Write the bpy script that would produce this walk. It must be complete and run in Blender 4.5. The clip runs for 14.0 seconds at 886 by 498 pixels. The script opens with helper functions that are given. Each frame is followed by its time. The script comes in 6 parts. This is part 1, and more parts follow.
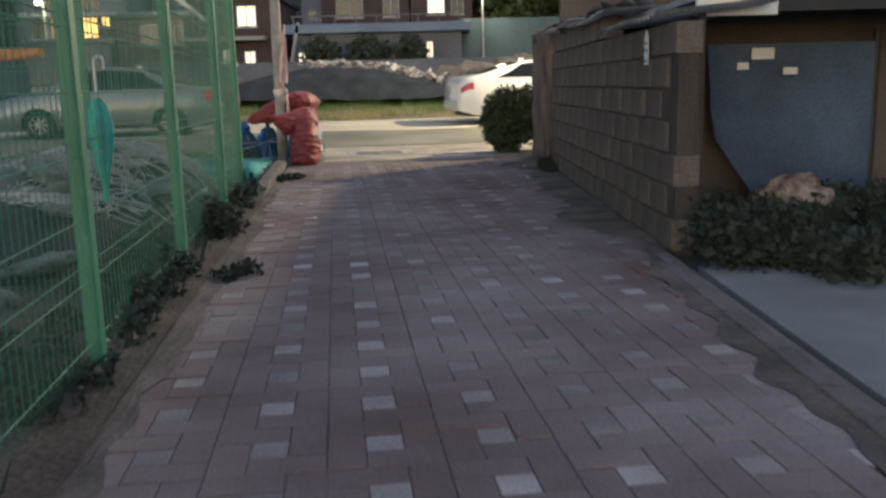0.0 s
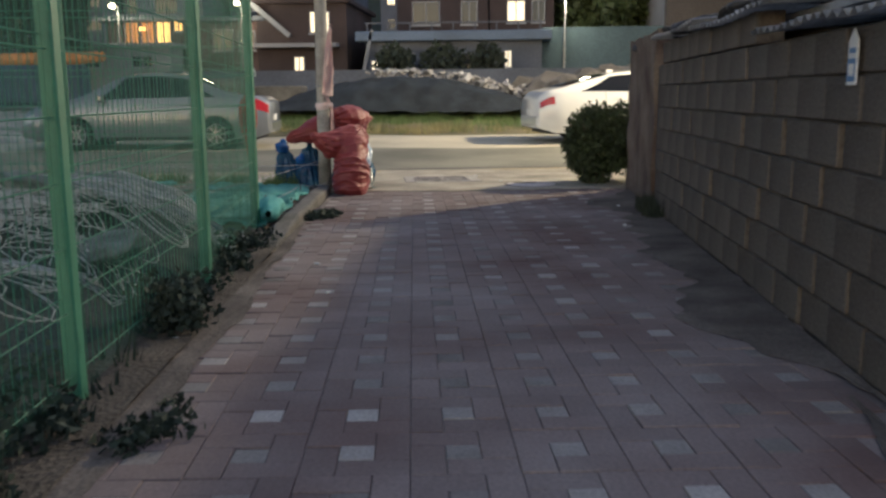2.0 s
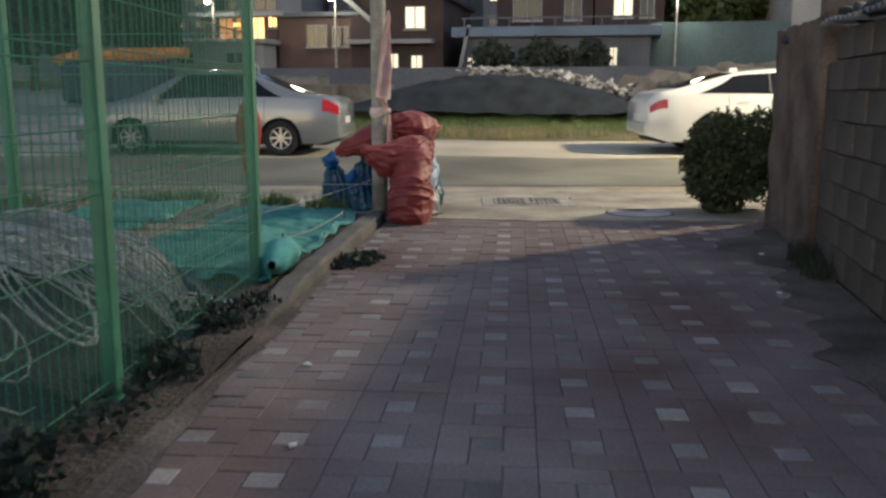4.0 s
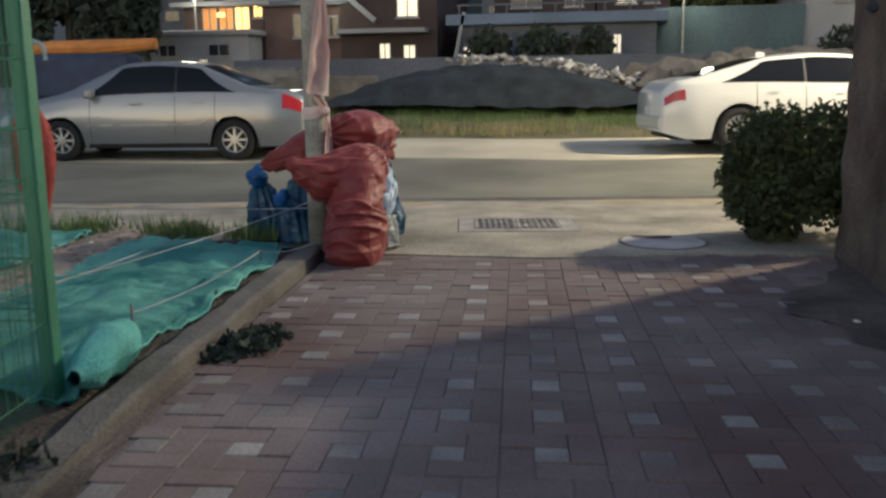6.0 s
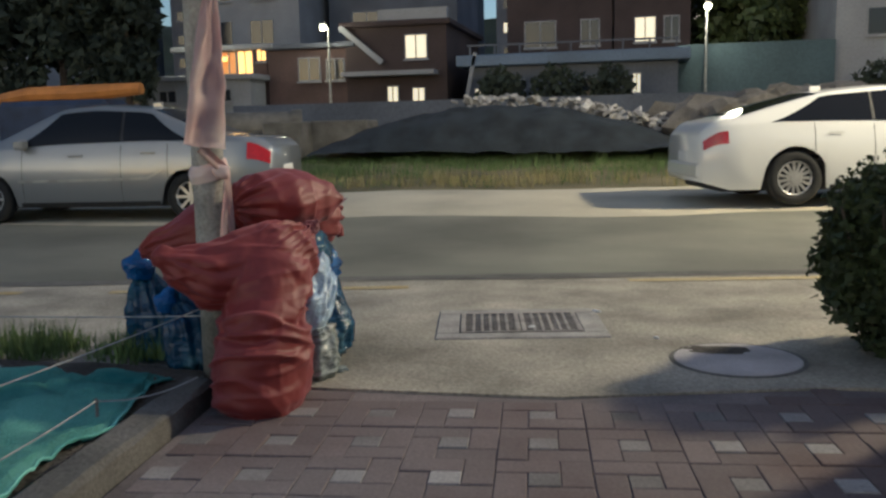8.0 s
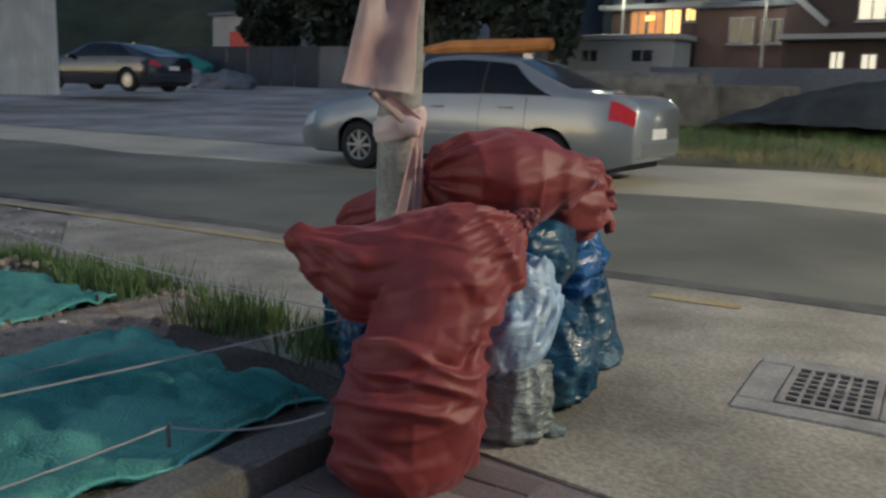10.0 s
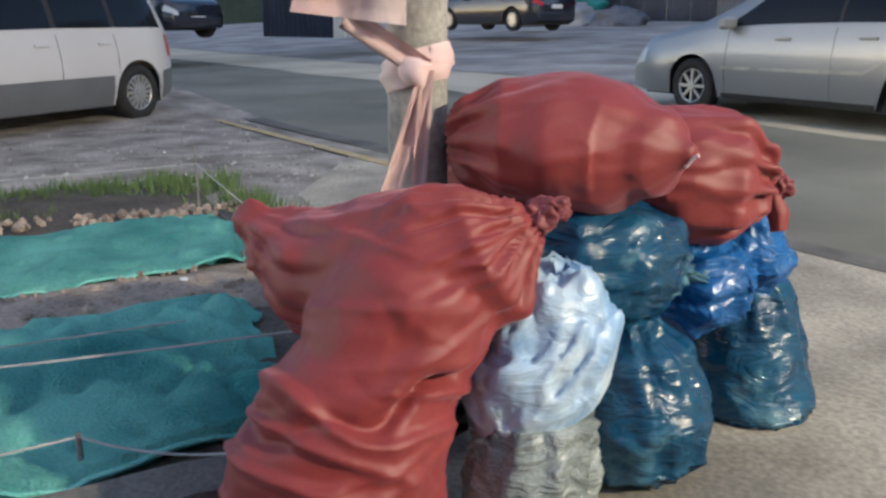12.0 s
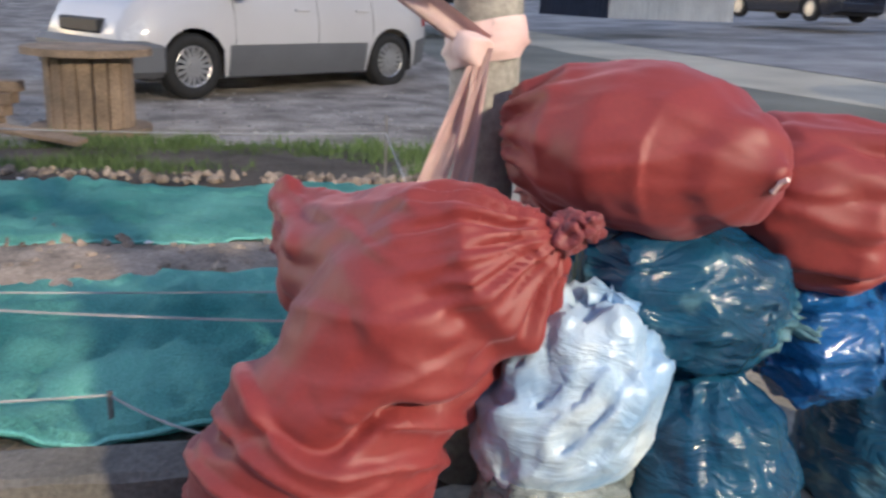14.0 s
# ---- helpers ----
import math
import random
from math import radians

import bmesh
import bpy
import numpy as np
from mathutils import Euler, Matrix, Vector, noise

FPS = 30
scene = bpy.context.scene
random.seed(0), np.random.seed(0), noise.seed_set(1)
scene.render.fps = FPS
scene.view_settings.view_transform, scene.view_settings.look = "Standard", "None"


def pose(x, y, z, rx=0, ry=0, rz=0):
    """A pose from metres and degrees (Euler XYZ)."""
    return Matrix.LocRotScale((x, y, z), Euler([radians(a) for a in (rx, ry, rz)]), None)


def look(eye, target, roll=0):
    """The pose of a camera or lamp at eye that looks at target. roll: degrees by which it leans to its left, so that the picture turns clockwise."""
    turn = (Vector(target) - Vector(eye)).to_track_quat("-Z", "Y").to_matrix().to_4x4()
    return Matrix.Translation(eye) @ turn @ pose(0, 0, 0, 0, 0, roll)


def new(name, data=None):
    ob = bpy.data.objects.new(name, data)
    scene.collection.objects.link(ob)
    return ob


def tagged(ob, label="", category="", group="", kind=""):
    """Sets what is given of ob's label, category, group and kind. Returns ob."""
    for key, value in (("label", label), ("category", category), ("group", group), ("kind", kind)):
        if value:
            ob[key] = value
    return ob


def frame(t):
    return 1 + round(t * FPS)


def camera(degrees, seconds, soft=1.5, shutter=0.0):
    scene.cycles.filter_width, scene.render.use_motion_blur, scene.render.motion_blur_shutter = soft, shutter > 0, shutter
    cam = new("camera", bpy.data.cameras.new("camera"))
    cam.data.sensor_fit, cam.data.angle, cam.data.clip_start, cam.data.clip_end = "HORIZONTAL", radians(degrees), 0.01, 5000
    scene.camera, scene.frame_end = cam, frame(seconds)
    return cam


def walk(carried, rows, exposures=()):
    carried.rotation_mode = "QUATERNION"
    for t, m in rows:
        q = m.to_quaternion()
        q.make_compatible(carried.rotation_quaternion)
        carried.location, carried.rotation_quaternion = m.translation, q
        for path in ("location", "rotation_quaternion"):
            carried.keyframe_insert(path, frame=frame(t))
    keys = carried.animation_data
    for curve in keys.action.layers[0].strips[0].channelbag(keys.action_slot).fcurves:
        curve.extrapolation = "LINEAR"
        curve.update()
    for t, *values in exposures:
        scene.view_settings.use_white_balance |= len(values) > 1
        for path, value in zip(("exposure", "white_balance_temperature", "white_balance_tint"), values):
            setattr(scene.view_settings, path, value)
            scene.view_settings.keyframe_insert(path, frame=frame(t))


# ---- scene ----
cam = camera(53.6, 14.0, soft=2.6, shutter=0.4)
PATH = [
    (0, (1.336, -0.801, 1.039), (1.348, 1.165, 0.67), -1.4),
    (0.5, (1.303, -0.248, 1.074), (1.327, 1.726, 0.756), -0.7),
    (1, (1.357, 0.277, 1.077), (1.354, 2.25, 0.748), -0.9),
    (1.5, (1.403, 0.857, 1.113), (1.282, 2.826, 0.781), -1.1),
    (2, (1.384, 1.41, 1.107), (1.23, 3.374, 0.761), -0.4),
    (2.5, (1.408, 1.997, 1.055), (1.118, 3.947, 0.72), -1.9),
    (3, (1.384, 2.581, 1.075), (1.02, 4.519, 0.738), -0.8),
    (3.2, (1.373, 2.791, 1.099), (1.018, 4.729, 0.753), -0.1),
    (5.3, (1.364, 4.983, 1.183), (0.96, 6.91, 0.831), -0.6),
    (5.5, (1.346, 5.225, 1.16), (0.948, 7.152, 0.803), -0.9),
    (6, (1.271, 5.732, 1.172), (0.889, 7.66, 0.803), -0.6),
    (6.5, (1.189, 6.308, 1.203), (0.808, 8.243, 0.87), -1.3),
    (7, (1.151, 6.821, 1.188), (0.758, 8.758, 0.881), -1.2),
    (7.5, (1.15, 7.341, 1.182), (0.751, 9.277, 0.881), -1.3),
    (8, (1.124, 7.909, 1.174), (0.699, 9.844, 0.901), -1.3),
    (8.5, (1.103, 8.384, 1.184), (0.563, 10.288, 0.895), -1.4),
    (9, (1.16, 8.856, 1.168), (0.268, 10.622, 0.873), -2.6),
    (9.2, (1.155, 8.973, 1.139), (0.172, 10.689, 0.84), -1.6),
    (11.5, (1.227, 10.606, 1.106), (-0.438, 11.602, 0.621), 0.8),
    (12, (1.18, 10.869, 1.111), (-0.589, 11.655, 0.607), -0.0),
    (12.5, (1.213, 11.114, 1.095), (-0.583, 11.824, 0.577), 1.7),
    (13, (1.2, 11.256, 1.087), (-0.667, 11.736, 0.554), 0.6),
    (13.5, (1.068, 11.359, 1.086), (-0.813, 11.761, 0.539), 2.3),
    (14, (1.044, 11.417, 1.099), (-0.866, 11.623, 0.54), 2.6),
]
walk(cam, [(t, look(eye, target, roll)) for t, eye, target, roll in PATH], exposures=[(0, 0.5, 5950, 11), (3.0, 0.25, 5800, 10.5), (5.5, 0.15, 5700, 9), (7.5, -0.15, 5550, 7.5), (9.0, -0.3, 5400, 6.5), (11.5, 0.25, 5350, 8.5), (12.1, 0.85, 5380, 11.5), (12.7, 1.05, 5430, 14), (14.0, 0.9, 5450, 15)])


# ---------------------------------------------------------------- world and light
def build_world():
    world = bpy.data.worlds.new("world")
    scene.world = world
    world.use_nodes = True
    nt = world.node_tree
    sky = nt.nodes.new("ShaderNodeTexSky")
    sky.sky_type = "NISHITA"
    sky.sun_disc = False
    sky.sun_elevation = radians(14)
    sky.sun_rotation = radians(200)
    nt.links.new(sky.outputs[0], nt.nodes["Background"].inputs[0])
    nt.nodes["Background"].inputs[1].default_value = 0.10


build_world()

sun = new("sun", bpy.data.lights.new("sun", "SUN"))
sun.data.energy, sun.data.angle, sun.data.color = 0.5, radians(90), (1.0, 0.88, 0.84)
sun.matrix_world = look((9, 3, 14), (0, 0, 0))


# ---------------------------------------------------------------- materials
def mat(name, color, rough=0.8, metal=0.0, vary=0.25, scale=3.0, fine=60.0, bump=0.3, depth=0.01, tint=None, island=0.0, spec=0.5, coat=0.0, world=False):
    """Surface with colour variation at two scales and a fine relief."""
    m = bpy.data.materials.new(name)
    m.use_nodes = True
    nt = m.node_tree
    b = nt.nodes["Principled BSDF"]
    link = nt.links.new
    b.inputs["Roughness"].default_value, b.inputs["Metallic"].default_value = rough, metal
    b.inputs["Specular IOR Level"].default_value, b.inputs["Coat Weight"].default_value = spec, coat
    b.inputs["Coat Roughness"].default_value = 0.08
    tc = nt.nodes.new("ShaderNodeTexCoord")
    big, small = nt.nodes.new("ShaderNodeTexNoise"), nt.nodes.new("ShaderNodeTexNoise")
    for n, s, d in ((big, scale, 5), (small, fine, 3)):
        n.inputs["Scale"].default_value, n.inputs["Detail"].default_value = s, d
        link(nt.nodes.new("ShaderNodeNewGeometry").outputs["Position"] if world else tc.outputs["Object"], n.inputs["Vector"])
    ramp = nt.nodes.new("ShaderNodeValToRGB")
    dark = [c * (1 - vary) for c in color]
    lite = [min(1, c * (1 + vary)) for c in color] if tint is None else tint
    ramp.color_ramp.elements[0].color, ramp.color_ramp.elements[1].color = (*dark, 1), (*lite, 1)
    ramp.color_ramp.elements[0].position, ramp.color_ramp.elements[1].position = 0.32, 0.7
    link(big.outputs["Fac"], ramp.inputs["Fac"])
    mix = nt.nodes.new("ShaderNodeMix")
    mix.data_type, mix.blend_type = "RGBA", "OVERLAY"
    mix.inputs["Factor"].default_value = min(1, vary * 1.6)
    link(ramp.outputs["Color"], mix.inputs[6])
    link(small.outputs["Fac"], mix.inputs[7])
    out = mix.outputs[2]
    if island:
        geo, obj = nt.nodes.new("ShaderNodeNewGeometry"), nt.nodes.new("ShaderNodeObjectInfo")
        add, rng, hsv = nt.nodes.new("ShaderNodeMath"), nt.nodes.new("ShaderNodeMapRange"), nt.nodes.new("ShaderNodeHueSaturation")
        add.operation = "ADD"
        link(geo.outputs["Random Per Island"], add.inputs[0])
        link(obj.outputs["Random"], add.inputs[1])
        rng.inputs["From Max"].default_value = 2.0
        rng.inputs["To Min"].default_value, rng.inputs["To Max"].default_value = 1 - island, 1 + island
        link(add.outputs[0], rng.inputs["Value"])
        link(rng.outputs[0], hsv.inputs["Value"])
        link(out, hsv.inputs["Color"])
        out = hsv.outputs["Color"]
    link(out, b.inputs["Base Color"])
    if bump:
        bp = nt.nodes.new("ShaderNodeBump")
        bp.inputs["Strength"].default_value, bp.inputs["Distance"].default_value = bump, depth
        link(small.outputs["Fac"], bp.inputs["Height"])
        link(bp.outputs[0], b.inputs["Normal"])
    return m


def glow(name, color, strength):
    m = bpy.data.materials.new(name)
    m.use_nodes = True
    b = m.node_tree.nodes["Principled BSDF"]
    b.inputs["Base Color"].default_value = (*color, 1)
    b.inputs["Emission Color"].default_value = (*color, 1)
    b.inputs["Emission Strength"].default_value = strength
    return m


def see_through(m, alpha):
    m.node_tree.nodes["Principled BSDF"].inputs["Alpha"].default_value = alpha
    return m


def bag_film(name, color, rough, bump, alpha=1.0, tint=None, patch=None, vary=0.3):
    """Crumpled plastic: long wrinkles from stretched noise."""
    m = mat(name, color, rough, vary=vary, scale=5, fine=120, bump=0.0, tint=tint)
    nt = m.node_tree
    b = nt.nodes["Principled BSDF"]
    tc = nt.nodes.new("ShaderNodeTexCoord")
    mp = nt.nodes.new("ShaderNodeMapping")
    mp.inputs["Scale"].default_value = (1.0, 1.0, 2.2)
    nz = nt.nodes.new("ShaderNodeTexNoise")
    nz.inputs["Scale"].default_value, nz.inputs["Detail"].default_value, nz.inputs["Distortion"].default_value = 7.0, 4.0, 1.2
    bp = nt.nodes.new("ShaderNodeBump")
    bp.inputs["Strength"].default_value, bp.inputs["Distance"].default_value = bump, 0.05
    nt.links.new(tc.outputs["Object"], mp.inputs["Vector"])
    nt.links.new(mp.outputs[0], nz.inputs["Vector"])
    nt.links.new(nz.outputs["Fac"], bp.inputs["Height"])
    nt.links.new(bp.outputs[0], b.inputs["Normal"])
    b.inputs["Alpha"].default_value = alpha
    if patch:
        for n in nt.nodes:
            if n.bl_idname == "ShaderNodeValToRGB":
                n.color_ramp.elements[1].position = 0.58
                e = n.color_ramp.elements.new(0.66)
                e.color = (*patch, 1)
    return m


M = {
    "asphalt": mat("asphalt", (0.182, 0.178, 0.145), 0.9, vary=0.3, scale=0.5, fine=150, bump=0.6, depth=0.006),
    "old_asphalt": mat("old_asphalt", (0.30, 0.29, 0.28), 0.92, vary=0.36, scale=0.7, fine=140, bump=0.7, depth=0.008),
    "forecourt": mat("cracked_old_asphalt", (0.30, 0.27, 0.24), 0.95, vary=0.5, scale=2.2, fine=45, bump=1.0, depth=0.02, tint=(0.44, 0.40, 0.36)),
    "concrete": mat("concrete", (0.335, 0.305, 0.25), 0.9, vary=0.4, scale=1.6, fine=48, bump=0.8, depth=0.007),
    "pad": mat("pad_concrete", (0.20, 0.207, 0.212), 0.9, vary=0.2, scale=1.5, fine=90, bump=0.4),
    "sand": mat("sandy_shoulder", (0.50, 0.46, 0.36), 0.95, vary=0.2, scale=0.6, fine=100, bump=0.6, depth=0.01),
    "soil": mat("soil", (0.085, 0.072, 0.058), 0.95, vary=0.4, scale=1.2, fine=50, bump=0.9, depth=0.02),
    "grass_soil": mat("grass_soil", (0.13, 0.125, 0.06), 0.95, vary=0.45, scale=0.5, fine=30, bump=0.8, depth=0.02, tint=(0.24, 0.2, 0.11)),
    "dust_shade": mat("trodden_dust_shade", (0.105, 0.088, 0.078), 0.95, vary=0.4, scale=2.5, fine=60, bump=0.8, depth=0.01, tint=(0.17, 0.145, 0.13)),
    "joint": mat("joint_sand", (0.19, 0.16, 0.155), 0.95, vary=0.3, scale=3, fine=90),
    "brick": mat("red_paver", (0.165, 0.108, 0.100), 0.9, vary=0.22, scale=0.9, fine=70, bump=0.5, depth=0.004, island=0.22, tint=(0.25, 0.215, 0.212), world=True),
    "white_brick": mat("white_paver", (0.22, 0.195, 0.185), 0.88, vary=0.3, scale=1.3, fine=70, bump=0.5, depth=0.004, island=0.36, tint=(0.40, 0.375, 0.365), world=True),
    "block": mat("concrete_block", (0.105, 0.09, 0.078), 0.95, vary=0.35, scale=1.4, fine=60, bump=0.9, depth=0.012, island=0.2),
    "mortar": mat("mortar", (0.075, 0.065, 0.058), 0.95, vary=0.3, scale=3, fine=60, bump=0.8),
    "plaster": mat("peeling_plaster", (0.13, 0.088, 0.072), 0.95, vary=0.4, scale=2.2, fine=40, bump=1.0, depth=0.02, tint=(0.21, 0.17, 0.14)),
    "kerb": mat("kerb_concrete", (0.135, 0.127, 0.115), 0.9, vary=0.35, scale=2.5, fine=70, bump=0.7, depth=0.01),
    "green_paint": mat("green_paint", (0.05, 0.21, 0.125), 0.55, vary=0.15, scale=4, fine=80, bump=0.1),
    "green_wire": mat("green_wire", (0.07, 0.23, 0.14), 0.55, vary=0.15, scale=4),
    "mat_green": mat("green_ground_cover", (0.09, 0.47, 0.46), 0.85, vary=0.32, scale=1.8, fine=110, bump=0.8, depth=0.012, tint=(0.33, 0.76, 0.66)),
    "rope": mat("rope_white", (0.42, 0.43, 0.43), 0.85, vary=0.2, scale=10, fine=300, bump=0.5),
    "net_dark": mat("dark_net", (0.028, 0.035, 0.042), 0.9, vary=0.4, scale=2, fine=60, bump=0.9, depth=0.03),
    "net_grey": mat("grey_net", (0.15, 0.175, 0.18), 0.9, vary=0.4, scale=6, fine=90, bump=0.9, depth=0.02),
    "leaf": mat("leaf", (0.04, 0.06, 0.02), 0.7, vary=0.35, scale=4, fine=40, bump=0.1, island=0.5),
    "dark_leaf": mat("dark_leaf", (0.028, 0.04, 0.028), 0.8, vary=0.35, scale=1, fine=20, bump=0.1, island=0.4),
    "grass": mat("grass", (0.095, 0.145, 0.045), 0.75, vary=0.35, scale=1, fine=40, bump=0.0, island=0.5),
    "dry_grass": mat("dry_grass", (0.30, 0.26, 0.12), 0.8, vary=0.3, scale=1, fine=40, bump=0.0, island=0.4),
    "bark": mat("bark", (0.09, 0.07, 0.055), 0.95, vary=0.3, scale=6, fine=40, bump=0.8),
    "silver": mat("silver_car_paint", (0.25, 0.265, 0.285), 0.34, metal=0.4, vary=0.05, scale=1.0, fine=200, bump=0.02, coat=0.8),
    "white_car": mat("white_car_paint", (0.72, 0.72, 0.70), 0.28, vary=0.05, scale=1.0, fine=200, bump=0.02, coat=0.8),
    "van_paint": mat("van_paint", (0.52, 0.515, 0.525), 0.35, vary=0.05, scale=1.0, fine=200, bump=0.02, coat=0.5),
    "van_grey": mat("grey_cladding", (0.12, 0.125, 0.135), 0.5, vary=0.1, scale=2, bump=0.05),
    "dark_car": mat("dark_car_paint", (0.015, 0.018, 0.03), 0.25, vary=0.1, scale=1, coat=0.8, bump=0.0),
    "car_glass": mat("tinted_glass", (0.008, 0.009, 0.012), 0.08, vary=0.05, scale=1, bump=0.0, spec=0.28),
    "rubber": mat("rubber", (0.018, 0.018, 0.018), 0.85, vary=0.2, scale=8, bump=0.2),
    "trim": mat("black_trim", (0.02, 0.02, 0.022), 0.6, vary=0.15, scale=5, bump=0.1),
    "rim": mat("alloy_rim", (0.5, 0.5, 0.5), 0.35, metal=0.7, vary=0.1, scale=8, bump=0.0),
    "red_lamp": mat("red_lens", (0.45, 0.012, 0.012), 0.15, vary=0.15, scale=20, bump=0.0, coat=0.6),
    "clear_lamp": mat("clear_lens", (0.6, 0.6, 0.6), 0.12, vary=0.1, scale=20, bump=0.0, coat=0.6),
    "steel": mat("galvanised_steel", (0.33, 0.34, 0.34), 0.5, metal=0.6, vary=0.2, scale=6, bump=0.1),
    "iron": mat("cast_iron", (0.22, 0.205, 0.195), 0.7, metal=0.2, vary=0.3, scale=8, fine=90, bump=0.4),
    "garden_soil": mat("garden_soil", (0.085, 0.07, 0.056), 0.95, vary=0.4, scale=2.5, fine=40, bump=1.0, depth=0.025),
    "clod": mat("dry_clod", (0.36, 0.29, 0.23), 0.95, vary=0.4, scale=6, fine=60, bump=0.8, island=0.4),
    "grate": mat("worn_cast_grating", (0.33, 0.30, 0.275), 0.75, vary=0.3, scale=6, fine=90, bump=0.4),
    "surround": mat("drain_concrete", (0.37, 0.35, 0.325), 0.9, vary=0.3, scale=4, fine=70, bump=0.6, depth=0.008),
    "hole": mat("recess_shade", (0.006, 0.006, 0.006), 0.95, vary=0.1, bump=0.0),
    "cover": mat("manhole_cover", (0.50, 0.46, 0.45), 0.8, vary=0.3, scale=2.5, fine=90, bump=0.5, tint=(0.62, 0.57, 0.56)),
    "pole": mat("pole_concrete", (0.33, 0.315, 0.285), 0.85, vary=0.35, scale=5, fine=60, bump=0.6, depth=0.006),
    "ribbon": mat("pink_cloth", (0.72, 0.49, 0.48), 0.85, vary=0.1, scale=5, fine=420, bump=0.25, tint=(0.84, 0.71, 0.66)),
    "sack": bag_film("red_woven_sack", (0.21, 0.028, 0.026), 0.54, 0.03, vary=0.08),
    "sack_end": bag_film("dark_red_sack", (0.17, 0.032, 0.036), 0.55, 0.5),
    "blue_bag": bag_film("blue_plastic_bag", (0.008, 0.045, 0.115), 0.22, 0.6, tint=(0.014, 0.075, 0.145), patch=(0.09, 0.19, 0.25), vary=0.14),
    "bright_blue": bag_film("bright_blue_plastic", (0.015, 0.095, 0.30), 0.22, 0.7),
    "pale_bag": bag_film("pale_plastic_bag", (0.20, 0.38, 0.66), 0.3, 0.4, tint=(0.60, 0.67, 0.70), vary=0.08),
    "pale_dark": bag_film("grey_plastic_bag", (0.16, 0.19, 0.18), 0.25, 0.9, tint=(0.34, 0.38, 0.38)),
    "wood": mat("weathered_wood", (0.26, 0.19, 0.13), 0.85, vary=0.35, scale=5, fine=60, bump=0.6),
    "blue_sheet": mat("blue_metal_sheet", (0.13, 0.19, 0.30), 0.6, vary=0.25, scale=2, fine=50, bump=0.2, depth=0.01),
    "roof_sheet": mat("roof_sheet", (0.32, 0.33, 0.34), 0.7, vary=0.35, scale=2, fine=40, bump=0.4),
    "white_paint": mat("white_paint", (0.72, 0.72, 0.70), 0.7, vary=0.12, scale=2, fine=50, bump=0.2),
    "plate_blue": mat("plate_blue", (0.10, 0.22, 0.42), 0.4, vary=0.1, scale=8, bump=0.0),
    "rust": mat("rust_brown_lump", (0.16, 0.07, 0.04), 0.9, vary=0.5, scale=8, fine=40, bump=0.6, tint=(0.4, 0.33, 0.27)),
    "yellow_line": mat("worn_yellow_line", (0.60, 0.45, 0.20), 0.85, vary=0.3, scale=5, fine=60, bump=0.3, tint=(0.48, 0.40, 0.25)),
    "teal": mat("teal_umbrella", (0.05, 0.42, 0.36), 0.7, vary=0.2, scale=6, bump=0.3),
    "red_cloth": mat("red_umbrella", (0.42, 0.06, 0.05), 0.75, vary=0.3, scale=6, bump=0.3),
    "brick_house": mat("house_brick", (0.088, 0.058, 0.056), 0.9, vary=0.25, scale=0.6, fine=12, bump=0.3),
    "dark_house": mat("dark_cladding", (0.045, 0.032, 0.034), 0.85, vary=0.25, scale=0.6, fine=12, bump=0.2),
    "white_house": mat("white_render", (0.27, 0.28, 0.31), 0.85, vary=0.15, scale=0.5, fine=10, bump=0.2),
    "grey_house": mat("grey_render", (0.10, 0.112, 0.145), 0.85, vary=0.2, scale=0.4, fine=10, bump=0.2),
    "blue_house": mat("blue_panel", (0.10, 0.18, 0.34), 0.7, vary=0.2, scale=0.4, fine=10, bump=0.1),
    "blue_roof": mat("blue_roof", (0.11, 0.16, 0.25), 0.6, vary=0.2, scale=0.4, fine=10, bump=0.2),
    "teal_wall": mat("teal_wall", (0.06, 0.095, 0.115), 0.8, vary=0.2, scale=0.5, fine=10, bump=0.2),
    "dark_pane": mat("dark_pane", (0.02, 0.025, 0.035), 0.1, vary=0.1, scale=1, bump=0.0),
    "lit_pane": glow("lit_pane", (1.0, 0.84, 0.56), 0.85),
    "amber_pane": glow("amber_pane", (1.0, 0.52, 0.13), 2.6),
    "amber_dim": glow("amber_spill", (0.8, 0.34, 0.10), 0.30),
    "dim_pane": glow("dim_pane", (0.75, 0.66, 0.5), 0.22),
    "lamp_head": glow("lamp_glow", (1.0, 0.88, 0.5), 16.0),
    "orange": mat("orange_paint", (0.48, 0.19, 0.04), 0.6, vary=0.25, scale=2, bump=0.1),
    "navy": mat("navy_tarp", (0.03, 0.045, 0.09), 0.7, vary=0.3, scale=2, bump=0.4),
    "teal_tarp": mat("teal_tarp", (0.03, 0.20, 0.19), 0.7, vary=0.3, scale=1.2, bump=0.6),
    "stone": mat("rubble_stone", (0.12, 0.11, 0.10), 0.95, vary=0.35, scale=2, fine=30, bump=0.8, depth=0.03, island=0.35),
    "chip": mat("broken_concrete", (0.33, 0.32, 0.31), 0.8, vary=0.4, scale=3, fine=30, bump=0.5, island=0.6),
    "hill": mat("wooded_hill", (0.03, 0.04, 0.022), 0.95, vary=0.4, scale=0.1, fine=1.5, bump=0.8),
}
# pink sheen tint stands in for pink skylight on the sack tops
for nm in ("sack", "sack_end"):
    b = M[nm].node_tree.nodes["Principled BSDF"]
    b.inputs["Sheen Weight"].default_value, b.inputs["Sheen Roughness"].default_value = 0.22, 0.45
    b.inputs["Sheen Tint"].default_value = (1.0, 0.55, 0.66, 1)
M["fence_net"] = see_through(mat("green_shade_net", (0.016, 0.115, 0.088), 0.8, vary=0.25, scale=2, fine=200, bump=0.0), 0.22)


